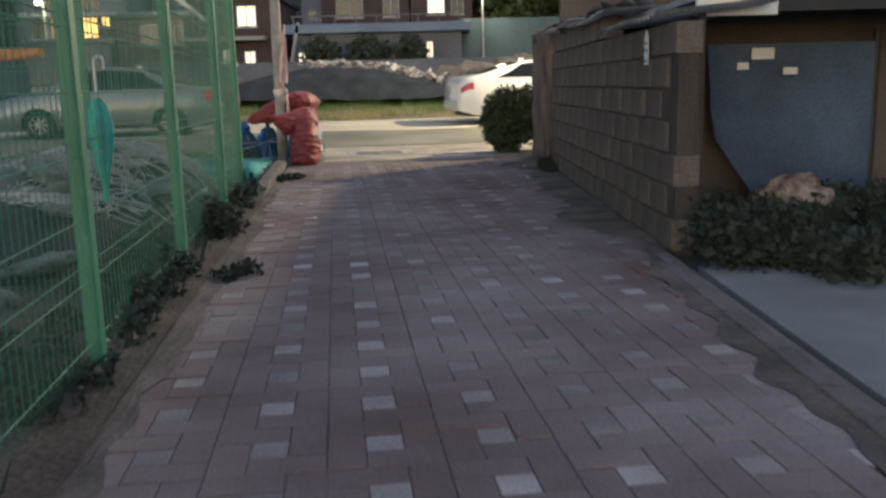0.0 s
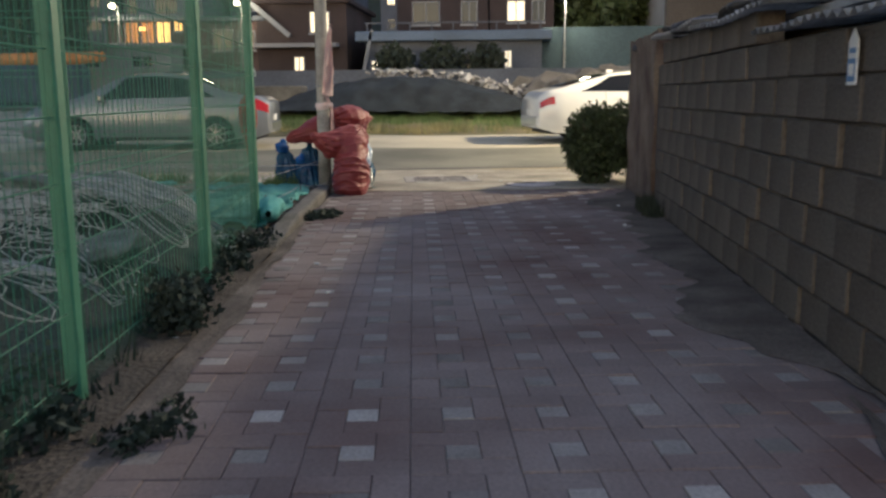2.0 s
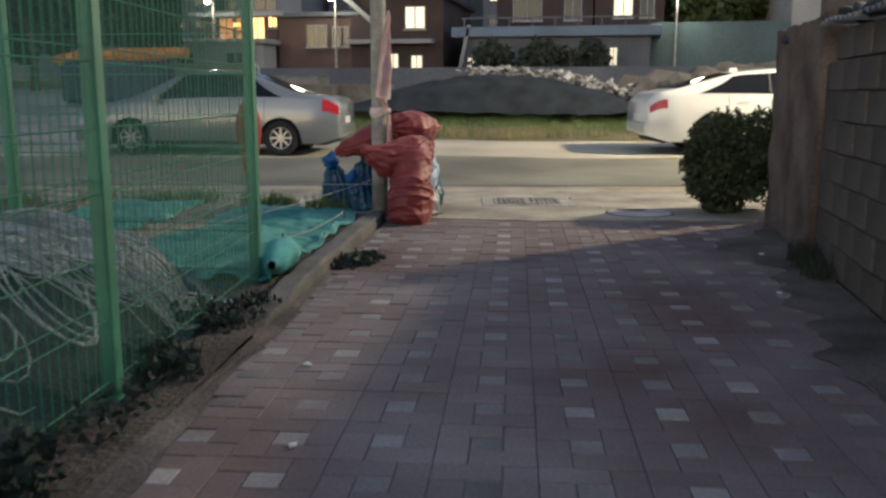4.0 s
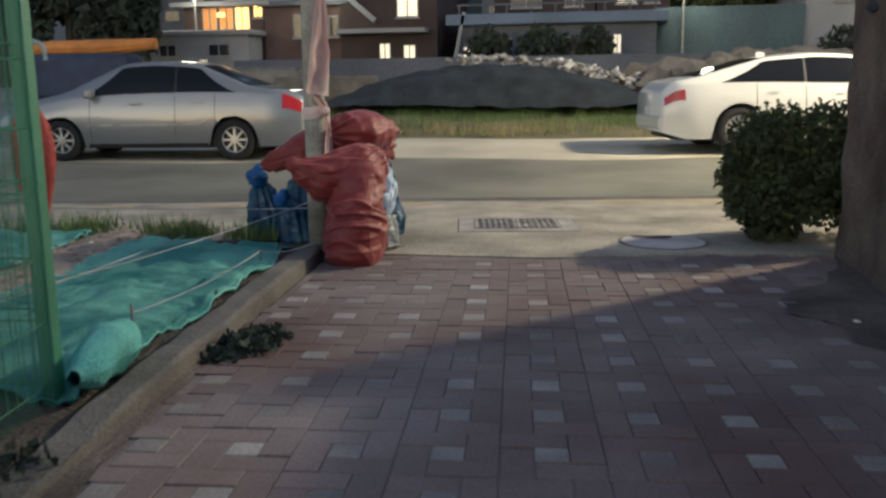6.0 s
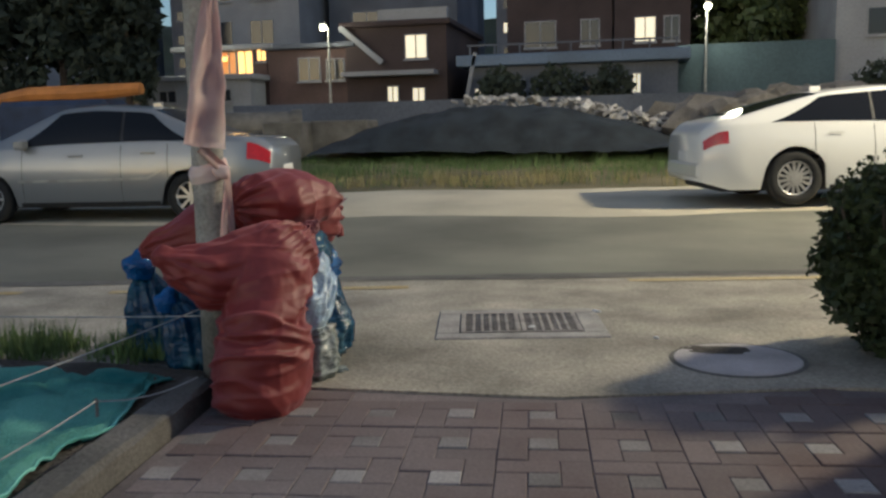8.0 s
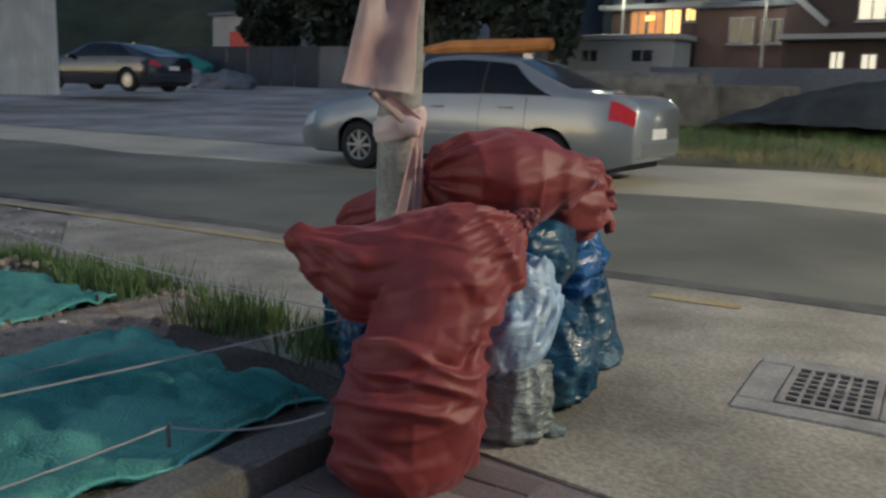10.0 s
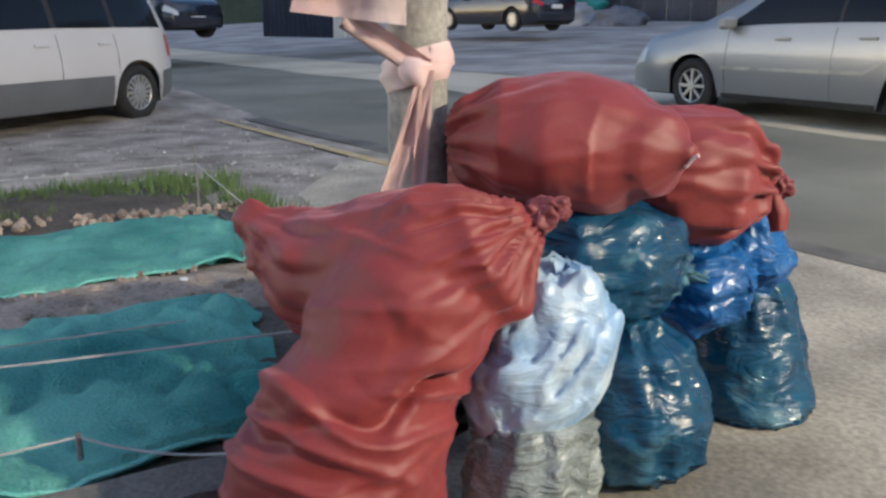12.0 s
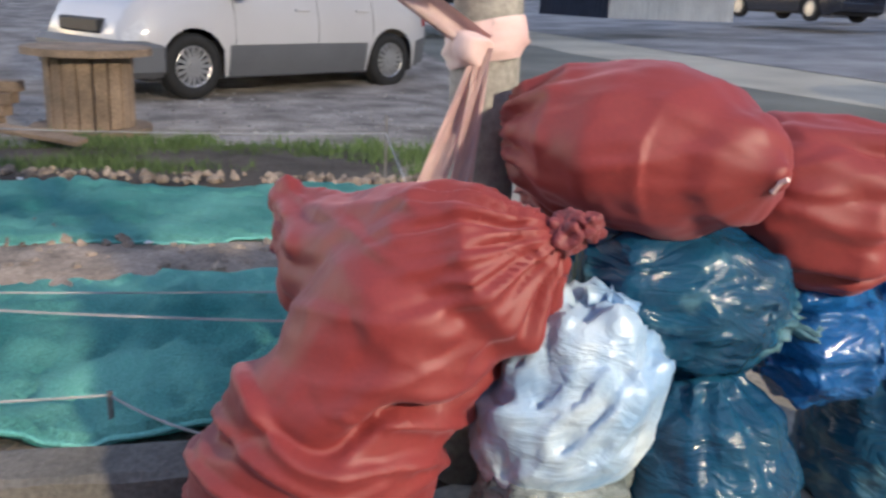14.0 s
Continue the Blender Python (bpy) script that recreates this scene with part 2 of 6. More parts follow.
# ---------------------------------------------------------------- mesh helpers
def to_object(name, bm, material, parent=None, smooth=False):
    me = bpy.data.meshes.new(name)
    bmesh.ops.recalc_face_normals(bm, faces=bm.faces)
    bm.to_mesh(me)
    bm.free()
    if smooth:
        for p in me.polygons:
            p.use_smooth = True
    me.materials.append(M[material] if isinstance(material, str) else material)
    ob = new(name, me)
    ob.parent = parent
    return ob


def part(name, bm, material, parent, label="", smooth=False):
    ob = to_object(name, bm, material, parent, smooth)
    return tagged(ob, label) if label else ob


def thing(name, label, category, m=None, group=""):
    ob = new(name)
    ob.empty_display_size = 0.1
    ob.matrix_world = m if m is not None else Matrix()
    return tagged(ob, label, category, group)


def structure(name, bm, material, label="", category="", smooth=False):
    return tagged(to_object(name, bm, material, None, smooth), label, category, "", "structure")


def box(bm, x0, x1, y0, y1, z0, z1, bevel=0.0, m=None):
    made = bmesh.ops.create_cube(bm, size=1, matrix=Matrix.Translation(((x0 + x1) / 2, (y0 + y1) / 2, (z0 + z1) / 2)) @ Matrix.Diagonal((x1 - x0, y1 - y0, z1 - z0, 1)))
    vs = made["verts"]
    if bevel:
        es = list({e for v in vs for e in v.link_edges})
        r = bmesh.ops.bevel(bm, geom=es, offset=bevel, segments=1, affect="EDGES")
        vs = list({v for f in r["faces"] for v in f.verts} | {v for v in vs if v.is_valid})
    if m is not None:
        bmesh.ops.transform(bm, matrix=m, verts=vs)
    return bm


def boxed(*a, **k):
    return box(bmesh.new(), *a, **k)


def rod(bm, a, b, r0, r1=None, seg=8):
    a, b = Vector(a), Vector(b)
    d = b - a
    m = Matrix.Translation((a + b) / 2) @ d.to_track_quat("Z", "Y").to_matrix().to_4x4()
    bmesh.ops.create_cone(bm, cap_ends=True, segments=seg, radius1=r0, radius2=r0 if r1 is None else r1, depth=d.length, matrix=m)
    return bm


def tube(bm, pts, r, seg=6, closed=False):
    """A tube of radius r (a number or a list) along points."""
    rings, n = [], len(pts)
    pts = [Vector(p) for p in pts]
    for i, p in enumerate(pts):
        d = (pts[(i + 1) % n] - pts[i - 1]) if closed else (pts[min(i + 1, n - 1)] - pts[max(i - 1, 0)])
        q = d.to_track_quat("Z", "Y")
        rr = r[i] if isinstance(r, list) else r
        rings.append([bm.verts.new(p + q @ Vector((rr * math.cos(2 * math.pi * k / seg), rr * math.sin(2 * math.pi * k / seg), 0))) for k in range(seg)])
    for i in range(n if closed else n - 1):
        a, b = rings[i], rings[(i + 1) % n]
        for k in range(seg):
            bm.faces.new((a[k], a[(k + 1) % seg], b[(k + 1) % seg], b[k]))
    if not closed:
        bm.faces.new(rings[0][::-1])
        bm.faces.new(rings[-1])
    return bm


def grid(bm, fn, nu, nv):
    """A sheet of nu x nv cells: fn(u, v) for u, v in 0..1."""
    vs = [[bm.verts.new(fn(i / nu, j / nv)) for j in range(nv + 1)] for i in range(nu + 1)]
    for i in range(nu):
        for j in range(nv):
            bm.faces.new((vs[i][j], vs[i + 1][j], vs[i + 1][j + 1], vs[i][j + 1]))
    return bm


def slab(bm, pts, z0, z1):
    """A flat plate with the outline pts."""
    lo = [bm.verts.new((x, y, z0)) for x, y in pts]
    hi = [bm.verts.new((x, y, z1)) for x, y in pts]
    bm.faces.new(lo[::-1])
    bm.faces.new(hi)
    for i in range(len(pts)):
        j = (i + 1) % len(pts)
        bm.faces.new((lo[i], lo[j], hi[j], hi[i]))
    return bm


ROAD = radians(10)
RU, RV = Vector((math.cos(ROAD), math.sin(ROAD), 0)), Vector((-math.sin(ROAD), math.cos(ROAD), 0))


def road(u, v, z=0.0):
    """A place by metres along and across the road."""
    return RU * u + RV * v + Vector((0, 0, z))


def left_edge(y):
    return 0.45 - 0.101 * y


def ripple(x, y, s=1.0, a=1.0):
    return a * noise.noise(Vector((x * s, y * s, 3.7)))


# ---------------------------------------------------------------- ground
structure("ground", slab(bmesh.new(), [(-400, -60), (400, -60), (400, 500), (-400, 500)], -0.3, -0.03), "soil", "bare brown soil reaching to the horizon", "ground")

def rise(v):
    """Height of the land by metres across the road: it climbs gently to the far side."""
    return 0.03 * max(0.0, v - 15.0) + 0.02 * max(0.0, v - 21.0)


def far(x, y, z=0.4):
    """A place on the rising land beyond the road, reckoned from the mouth of the alley."""
    dx, dy = x - 0.95, y - 6.71
    a, b = radians(10.3), radians(11.2)
    lat, d = 0.94 * (dx * math.cos(a) + dy * math.sin(a)), dy * math.cos(a) - dx * math.sin(a)
    return Vector((1.19 + lat * math.cos(b) - d * math.sin(b), 6.31 + lat * math.sin(b) + d * math.cos(b), 1.2 + 0.94 * (z - 1.385) + 0.0197 * d))


def lot_height(x):
    """Height of the western lot, which rises away from the alley."""
    return 0.054 * max(0.0, -9.0 - x)


def lot(x, y, z=0.0):
    """A place in the western lot, reckoned from the mouth of the alley."""
    dx, dy = 1.35 * (x - 1.35), 1.27 * (y - 11.3)
    a = radians(-5.4)
    px = 1.2 + dx * math.cos(a) - dy * math.sin(a)
    return Vector((px, 11.2 + dx * math.sin(a) + dy * math.cos(a), lot_height(px) + z))


def strip(u0, u1, v0, v1, n, k, lift, wav=0.0):
    def f(a, b):
        u, v = u0 + (u1 - u0) * a, v0 + (v1 - v0) * b
        v += wav * noise.noise(Vector((u * 0.35, 5 * b, 0)))
        p = road(u, v)
        p.z = rise(v) + lift
        return p
    return grid(bmesh.new(), f, n, k)


structure("road", strip(-60, 80, 14.4, 18.5, 100, 10, 0.0), "asphalt", "worn grey asphalt village road", "road")

bm = bmesh.new()
slab(bm, [(-0.72, 11.60), (0.8, 11.62), (1.95, 11.92), (2.85, 12.0), (12, 13.3), (12, 16.8), (-6.5, 13.5), (-4.4, 12.3), (-1.0, 12.15)], -0.25, 0.004)
structure("pavement", bm, "concrete", "pale dusty concrete apron beside the road", "pavement")

bm = bmesh.new()
def forecourt(u, v):
    x = -0.9 - 60 * u ** 1.6
    y0, y1 = (-20 if x < -4.4 else 11.6), 14.75 + 0.176 * x
    y = y0 + (y1 - y0) * v
    return Vector((x, y, -0.003 + lot_height(x)))
grid(bm, forecourt, 120, 30)
structure("forecourt", bm, "forecourt", "cracked old grey asphalt lot", "ground")

structure("shoulder", strip(-60, 80, 18.2, 21.3, 160, 14, 0.003, 0.5), "sand", "pale sandy compacted road shoulder", "ground")

bm = bmesh.new()
def verge(u, v):
    p = road(-60 + 140 * u, 20.9 + 41 * v)
    p.z = rise(20.9 + 41 * v) - 0.02 * (v < 0.03) + (ripple(p.x, p.y, 0.8, 0.05) + ripple(p.x, p.y, 3, 0.025)) * min(1, v * 8) * min(1, max(0, (140 * u - 60 + 5.2) / 2))
    return p
grid(bm, verge, 200, 40)
structure("verge", bm, "grass_soil", "rough verge of soil and dry grass", "ground", True)

structure("gravel_lot", strip(-60, -5.2, 20.4, 44, 120, 30, 0.012, 0.0), "old_asphalt", "bare grey gravel lot beyond the road", "ground")


def crack(a, b, seed, width=0.03):
    """A ragged dark crack in the asphalt from a to b."""
    a, b = Vector((*a, 0)), Vector((*b, 0))
    n = Vector((-(b - a).y, (b - a).x, 0)).normalized()
    def f(u, v):
        p = a.lerp(b, u) + n * (0.12 * noise.noise(Vector((u * 5, seed, 0))) + 0.03 * noise.noise(Vector((u * 24, seed, 1))) + width * (v - 0.5) * (0.5 + abs(noise.noise(Vector((u * 17, seed, 2)))) * 2))
        p.z = 0.0012
        return p
    structure("crack", grid(bmesh.new(), f, 70, 1), "hole", "dark ragged crack in the old asphalt", "crack")


crack((-8.9, 12.75), (-5.0, 13.2), 1, 0.018)
crack((-8.95, 12.0), (-8.9, 12.75), 2, 0.018)
crack((-6.2, 13.0), (-6.6, 10.4), 3, 0.015)


# ---------------------------------------------------------------- alley: kerb, wall, pad
bm = bmesh.new()
slab(bm, [(1.0, -6), (2.75, -6), (2.75, 11.95), (1.95, 11.92), (0.8, 11.63), (-0.70, 11.6)], -0.2, -0.007)
paving = structure("paving", bm, "joint", "dusty red and white block paving of the alley", "paving")

bm = bmesh.new()
def kerb_top(u, v):
    y = 7.4 + 4.0 * u
    prof = ((0.0, -0.1), (0.0, 0.075), (0.02, 0.09), (0.13, 0.095), (0.15, 0.08), (0.15, -0.1))[round(v * 5)]
    k = 0.15 + 0.85 * min(1, max(0, (y - 7.4) / 1.2))
    return Vector((left_edge(y) - prof[0] + ripple(y, prof[0], 4, 0.012), y, prof[1] * (k if prof[1] > 0 else 1) + ripple(y, prof[0] * 9, 5, 0.014) * (prof[1] > 0)))
grid(bm, kerb_top, 60, 5)
structure("kerb", bm, "kerb", "worn crumbling concrete kerb with soil on it", "kerb")

bm = bmesh.new()
def garden(u, v):
    y = -6 + 17.7 * u
    x = left_edge(y) + 0.01 - 0.15 * min(1, max(0, (y - 7.6) / 0.5)) - 4.2 * v
    return Vector((x, y, 0.02 + 0.03 * min(1, max(0, (y - 7.8) / 1.2)) + ripple(x, y, 1.3, 0.03) + ripple(x, y, 5, 0.015)))
grid(bm, garden, 90, 40)
structure("garden_soil", bm, "garden_soil", "bare uneven garden soil", "ground", True)

bm = bmesh.new()
slab(bm, [(2.70, -6), (9, -6), (9, 8), (3.2, 8), (3.05, 4.3), (2.78, 3.95)], -0.2, 0.012)
structure("yard_pad", bm, "pad", "pale smooth concrete pad at the yard entrance", "pavement")

bm = bmesh.new()
for i in range(14):
    y = 3.88 - i * 0.42
    box(bm, 2.60, 2.695, y - 0.2, y + 0.2, -0.1, 0.018, 0.006)
structure("edging", bm, "kerb", "row of small concrete edging stones", "kerb")

def dirt_shade_strip(x_edge, side, y0, y1, width, seed):
    """Damp dirt washed over the paving edge, and painted shade, with a ragged rim."""
    def f(u, v):
        y = y0 + (y1 - y0) * u
        w = width * (0.65 + 0.55 * noise.noise(Vector((y * 0.8, seed, 0))) + 0.3 * noise.noise(Vector((y * 4, seed, 2)))) * min(1, 6 * u, 6 * (1 - u))
        return Vector((x_edge(y) + side * max(0.02, w) * v, y, 0.012 - 0.008 * v + 0.006 * noise.noise(Vector((y * 9, v * 4, seed)))))
    structure("dirt", grid(bmesh.new(), f, 160, 5), "dust_shade", "dark damp dirt and painted shade over the paving edge", "ground")


dirt_shade_strip(left_edge, 1, -5, 9.6, 0.17, 3)
# wide strip along the wall: dirt plus soft shade painted in
dirt_shade_strip(lambda y: 2.75, -1, 4.5, 11.9, 0.60, 8)
dirt_shade_strip(lambda y: 2.64, -1, -0.5, 4.6, 0.24, 5)

WX = 2.77
wall = structure("wall_east", boxed(WX + 0.015, WX + 0.135, 4.47, 10.1, -0.05, 1.36), "mortar", "old concrete block wall beside the alley", "wall")
block_me = boxed(-0.08, 0.08, -0.192, 0.192, -0.093, 0.093, 0.006)
block_data = bpy.data.meshes.new("block")
block_me.to_mesh(block_data)
block_me.free()
block_data.materials.append(M["block"])
rng = random.Random(4)
for row in range(8):
    for k in range(15):
        y = 4.65 + k * 0.397 + (0.2 if row % 2 else 0)
        if y + 0.19 > 10.12 or (row == 4 and k == 0) or (row == 7 and y < 6.6):
            continue
        b = new("block", block_data)
        b.parent = wall
        b.matrix_world = pose(WX + 0.08 + rng.uniform(-0.012, 0.008), y, 0.095 + row * 0.197, rng.uniform(-0.5, 0.5), 0, rng.uniform(-0.6, 0.6))
bm = bmesh.new()
def plaster_face(u, v):
    a = u * (0.18 * 2 + 2.0)
    y = 10.1 + min(max(a - 0.18, 0), 2.0) * 0.93
    x = WX - 0.02 + (0.18 - a if a < 0.18 else (a - 2.18 if a > 2.18 else 0))
    return Vector((x + ripple(y, v * 2, 3, 0.03), y, -0.05 + 1.74 * v + 0.04 * ripple(y, 1, 4)))
grid(bm, plaster_face, 40, 24)
box(bm, WX + 0.02, WX + 0.2, 10.11, 11.94, -0.05, 1.64)
structure("wall_end", bm, "plaster", "peeling reddish plastered end of the wall", "wall")

# roof sheets and rubble lying on the wall
cap = thing("roof_sheet", "bent corrugated roof sheets lying on the wall", "roof sheet")
for k, (y0, y1, z, lift) in enumerate(((4.6, 6.4, 1.42, 0.08), (6.2, 8.2, 1.56, 0.05), (8.0, 9.9, 1.61, 0.03))):
    bm = bmesh.new()
    def sheet(u, v, y0=y0, y1=y1, z=z, lift=lift):
        y = y0 + (y1 - y0) * u
        return Vector((WX - 0.10 + 0.75 * v, y, z + lift * v + 0.018 * math.sin(y * 55) + ripple(y, v, 1.5, 0.03)))
    grid(bm, sheet, 60, 3)
    bmesh.ops.solidify(bm, geom=bm.faces[:], thickness=0.006)
    part("sheet", bm, "roof_sheet", cap)
bm = bmesh.new()
for k in range(16):
    y = 6.4 + k * 0.34 + rng.uniform(-0.1, 0.1)
    bmesh.ops.create_icosphere(bm, subdivisions=2, radius=rng.uniform(0.05, 0.13), matrix=pose(WX + rng.uniform(0.0, 0.3), y, 1.64, 20, 30, k * 40) @ Matrix.Diagonal((1, 1.6, 0.5, 1)))
for v in bm.verts:
    v.co += Vector((ripple(v.co.y, v.co.z, 9, 0.04), 0, ripple(v.co.y, v.co.x, 8, 0.04)))
tagged(part("rag_heap", bm, "trim", None), "dark rags and stones weighing down the roof sheets", "rags", "", "stuff")

# address plate
plate = thing("address_plate", "small house-shaped white and blue address plate", "sign", pose(WX - 0.02, 5.12, 1.24) @ Matrix.Scale(0.7, 4))
bm = bmesh.new()
pts = [(-0.07, -0.15), (0.07, -0.15), (0.07, 0.1), (0, 0.17), (-0.07, 0.1)]
lo, hi = [bm.verts.new((0, y, z)) for y, z in pts], [bm.verts.new((-0.008, y, z)) for y, z in pts]
bm.faces.new(lo), bm.faces.new(hi[::-1])
for i in range(5):
    bm.faces.new((lo[i], hi[i], hi[(i + 1) % 5], lo[(i + 1) % 5]))
part("panel", bm, "white_paint", plate)
part("blue_field", boxed(-0.012, -0.008, -0.055, 0.055, -0.13, 0.0), "plate_blue", plate)
for k in range(2):
    part("bar", boxed(-0.016, -0.012, -0.035 + 0.04 * k, -0.012 + 0.04 * k, -0.1, -0.03), "white_paint", plate)
part("bar", boxed(-0.012, -0.008, -0.045, 0.045, 0.03, 0.06), "plate_blue", plate)

# shed behind the wall, with its blue sheet gate
shed = thing("shed", "low shed with grey roof and white fascia", "shed")
part("wall", boxed(3.2, 6.4, 5.9, 11.2, 0, 1.5), "block", shed)
part("roof", boxed(3.0, 6.6, 4.9, 11.3, 1.52, 1.56), "roof_sheet", shed)
part("fascia", boxed(3.0, 3.5, 4.84, 4.9, 1.42, 1.58), "white_paint", shed, "short white fascia board")
part("eave", boxed(3.5, 6.6, 4.85, 4.9, 1.44, 1.575), "trim", shed)
part("post", boxed(3.0, 3.04, 4.8, 4.84, 0, 1.45), "block", shed)

gate = thing("sheet_gate", "scuffed blue sheet-metal gate with a bent corner", "gate")
bm = bmesh.new()
def gate_sheet(u, v):
    x = 3.3 + 1.2 * u
    z0 = 0.2 if u > 0.25 else 0.2 + (0.25 - u) * 1.6 * (1 - v)
    return Vector((x + 0.15 * (1 - v) * (1 - u) * 0.5, 5.6 + ripple(x, v * 2, 2, 0.03), z0 + (1.27 - z0) * v))
grid(bm, gate_sheet, 24, 16)
bmesh.ops.solidify(bm, geom=bm.faces[:], thickness=0.01)
part("panel", bm, "blue_sheet", gate)
for x in (3.24, 4.52):
    part("post", rod(bmesh.new(), (x, 5.62, 0), (x, 5.62, 1.36), 0.03), "trim", gate)
for k, (x, z, w) in enumerate(((3.6, 1.16, 0.16), (3.83, 1.05, 0.1), (3.5, 1.09, 0.08))):
    part("scuff", boxed(x, x + w, 5.545, 5.55, z, z + 0.05 + 0.03 * (k == 0)), "white_paint", gate, "patch of pale paint")
part("panel", boxed(4.72, 7.5, 6.15, 6.17, 0.1, 1.5), "blue_sheet", gate)

structure("yard_back", boxed(3.2, 9.0, 12.25, 12.4, 0, 2.2), "block", "plain block wall closing the yard", "wall")
bm = boxed(5.5, 8.9, 7.0, 12.0, 1.95, 3.6)
structure("neighbour_house", bm, "dark_house", "dark timber side of a neighbouring house", "house")


# ---------------------------------------------------------------- leaves and grass
def leaf_cloud(bm, centre, radii, n, size, rng, hollow=0.55):
    cx, cy, cz = centre
    for _ in range(n):
        while True:
            p = Vector((rng.uniform(-1, 1), rng.uniform(-1, 1), rng.uniform(-1, 1)))
            if hollow < p.length < 1.0 + 0.16 * noise.noise(p * 2.5 + Vector(centre)):
                break
        p = Vector((cx + p.x * radii[0], cy + p.y * radii[1], cz + p.z * radii[2]))
        s = size * rng.uniform(0.6, 1.4)
        q = Euler((rng.uniform(0, 6.3), rng.uniform(0, 6.3), rng.uniform(0, 6.3))).to_matrix()
        vs = [bm.verts.new(p + q @ Vector(c)) for c in ((-s * 0.45, 0, 0), (0, -s * 0.1, s * 0.9 * 0.1), (s * 0.45, 0, 0), (0, s, 0))]
        bm.faces.new(vs)
    return bm


def blades(bm, x, y, z, n, spread, h, rng):
    for _ in range(n):
        a, d = rng.uniform(0, 6.28), spread * math.sqrt(rng.random())
        px, py = x + d * math.cos(a), y + d * math.sin(a)
        b, w, hh = rng.uniform(0, 6.28), rng.uniform(0.004, 0.009), h * rng.uniform(0.5, 1.2)
        lean = Vector((rng.uniform(-0.4, 0.4), rng.uniform(-0.4, 0.4), 1)) * hh
        v0, v1 = bm.verts.new((px - w * math.cos(b), py - w * math.sin(b), z)), bm.verts.new((px + w * math.cos(b), py + w * math.sin(b), z))
        v2 = bm.verts.new(Vector((px, py, z)) + lean)
        bm.faces.new((v0, v1, v2))
    return bm


rng = random.Random(11)
hedge = thing("hedge", "dense clipped green shrub beside the wall end", "shrub", pose(2.42, 12.58, 0))
for k in range(9):
    a = k * 0.7
    bm = bmesh.new()
    rod(bm, (0.1 * math.cos(a), 0.08 * math.sin(a), 0), (0.33 * math.cos(a), 0.3 * math.sin(a), 0.75), 0.014, 0.005, 5)
    part("branch", bm, "bark", hedge)
bm = bmesh.new()
for c, r, n in (((0.02, 0.0, 0.36), (0.34, 0.34, 0.38), 2600), ((0.2, 0.15, 0.56), (0.34, 0.4, 0.36), 2200), ((-0.1, -0.02, 0.58), (0.24, 0.28, 0.24), 1200), ((0.6, 0.25, 0.5), (0.5, 0.45, 0.46), 2200)):
    leaf_cloud(bm, c, r, n, 0.05, rng, 0.3)
for k in range(260):
    a, e = rng.uniform(0, 6.28), rng.uniform(-0.5, 1.1)
    c = Vector((0.14 + 0.46 * math.cos(a) * math.cos(e), 0.1 + 0.44 * math.sin(a) * math.cos(e), 0.45 + 0.47 * math.sin(e)))
    leaf_cloud(bm, c, (rng.uniform(0.04, 0.11), rng.uniform(0.04, 0.1), rng.uniform(0.05, 0.17)), 24, 0.04, rng, 0.0)
for k in range(130):
    a, e = rng.uniform(0, 6.28), rng.uniform(-0.2, 1.3)
    c = Vector((0.2 + 0.5 * math.cos(a) * math.cos(e), 0.12 + 0.46 * math.sin(a) * math.cos(e), 0.45 + 0.46 * math.sin(e)))
    up = Vector((math.cos(a) * 0.5, math.sin(a) * 0.5, 1)).normalized()
    for q in range(7):
        leaf_cloud(bm, c + up * (0.025 * q), (0.02, 0.02, 0.02), 3, 0.032, rng, 0.0)
part("foliage", bm, "leaf", hedge)

weeds = bmesh.new()
for k in range(34):
    leaf_cloud(weeds, (rng.uniform(2.88, 3.4), rng.uniform(3.8, 4.6), rng.uniform(0.05, 0.2)), (0.14, 0.14, rng.uniform(0.1, 0.2)), 110, 0.045, rng, 0.0)
for k in range(120):
    x = rng.uniform(3.3, 6.5)
    leaf_cloud(weeds, (x, rng.uniform(3.4, 5.3) + 0.1 * (x - 3.4), rng.uniform(0.03, 0.2)), (0.2, 0.2, rng.uniform(0.1, 0.22)), 110, 0.05, rng, 0.0)
for k in range(16):
    blades(weeds, WX - 0.08 + rng.uniform(-0.06, 0.04), 9.7 + rng.uniform(-0.35, 0.35), 0.0, 30, 0.07, 0.16, rng)
tagged(part("weeds", weeds, "dark_leaf", None), "dark rank weeds along the yard and wall foot", "weeds", "", "stuff")

verge_grass, dry = bmesh.new(), bmesh.new()
for k in range(2800):
    u, v = rng.uniform(-5, 16), 21.0 + 8.2 * rng.random() ** 0.9
    p = road(u, v)
    z = rise(v)
    if noise.noise(Vector((p.x * 0.3, p.y * 0.5, 0))) + 0.25 * (v - 22.6) > -0.15:
        blades(verge_grass if (v > 23.3 or rng.random() < 0.25) else dry, p.x, p.y, z - 0.03, 16, 0.28, rng.uniform(0.12, 0.3), rng)
tagged(part("verge_grass", verge_grass, "grass", None), "green tufts of grass on the far verge", "grass", "", "stuff")
tagged(part("verge_dry_grass", dry, "dry_grass", None), "dry yellowed grass on the far verge", "grass", "", "stuff")

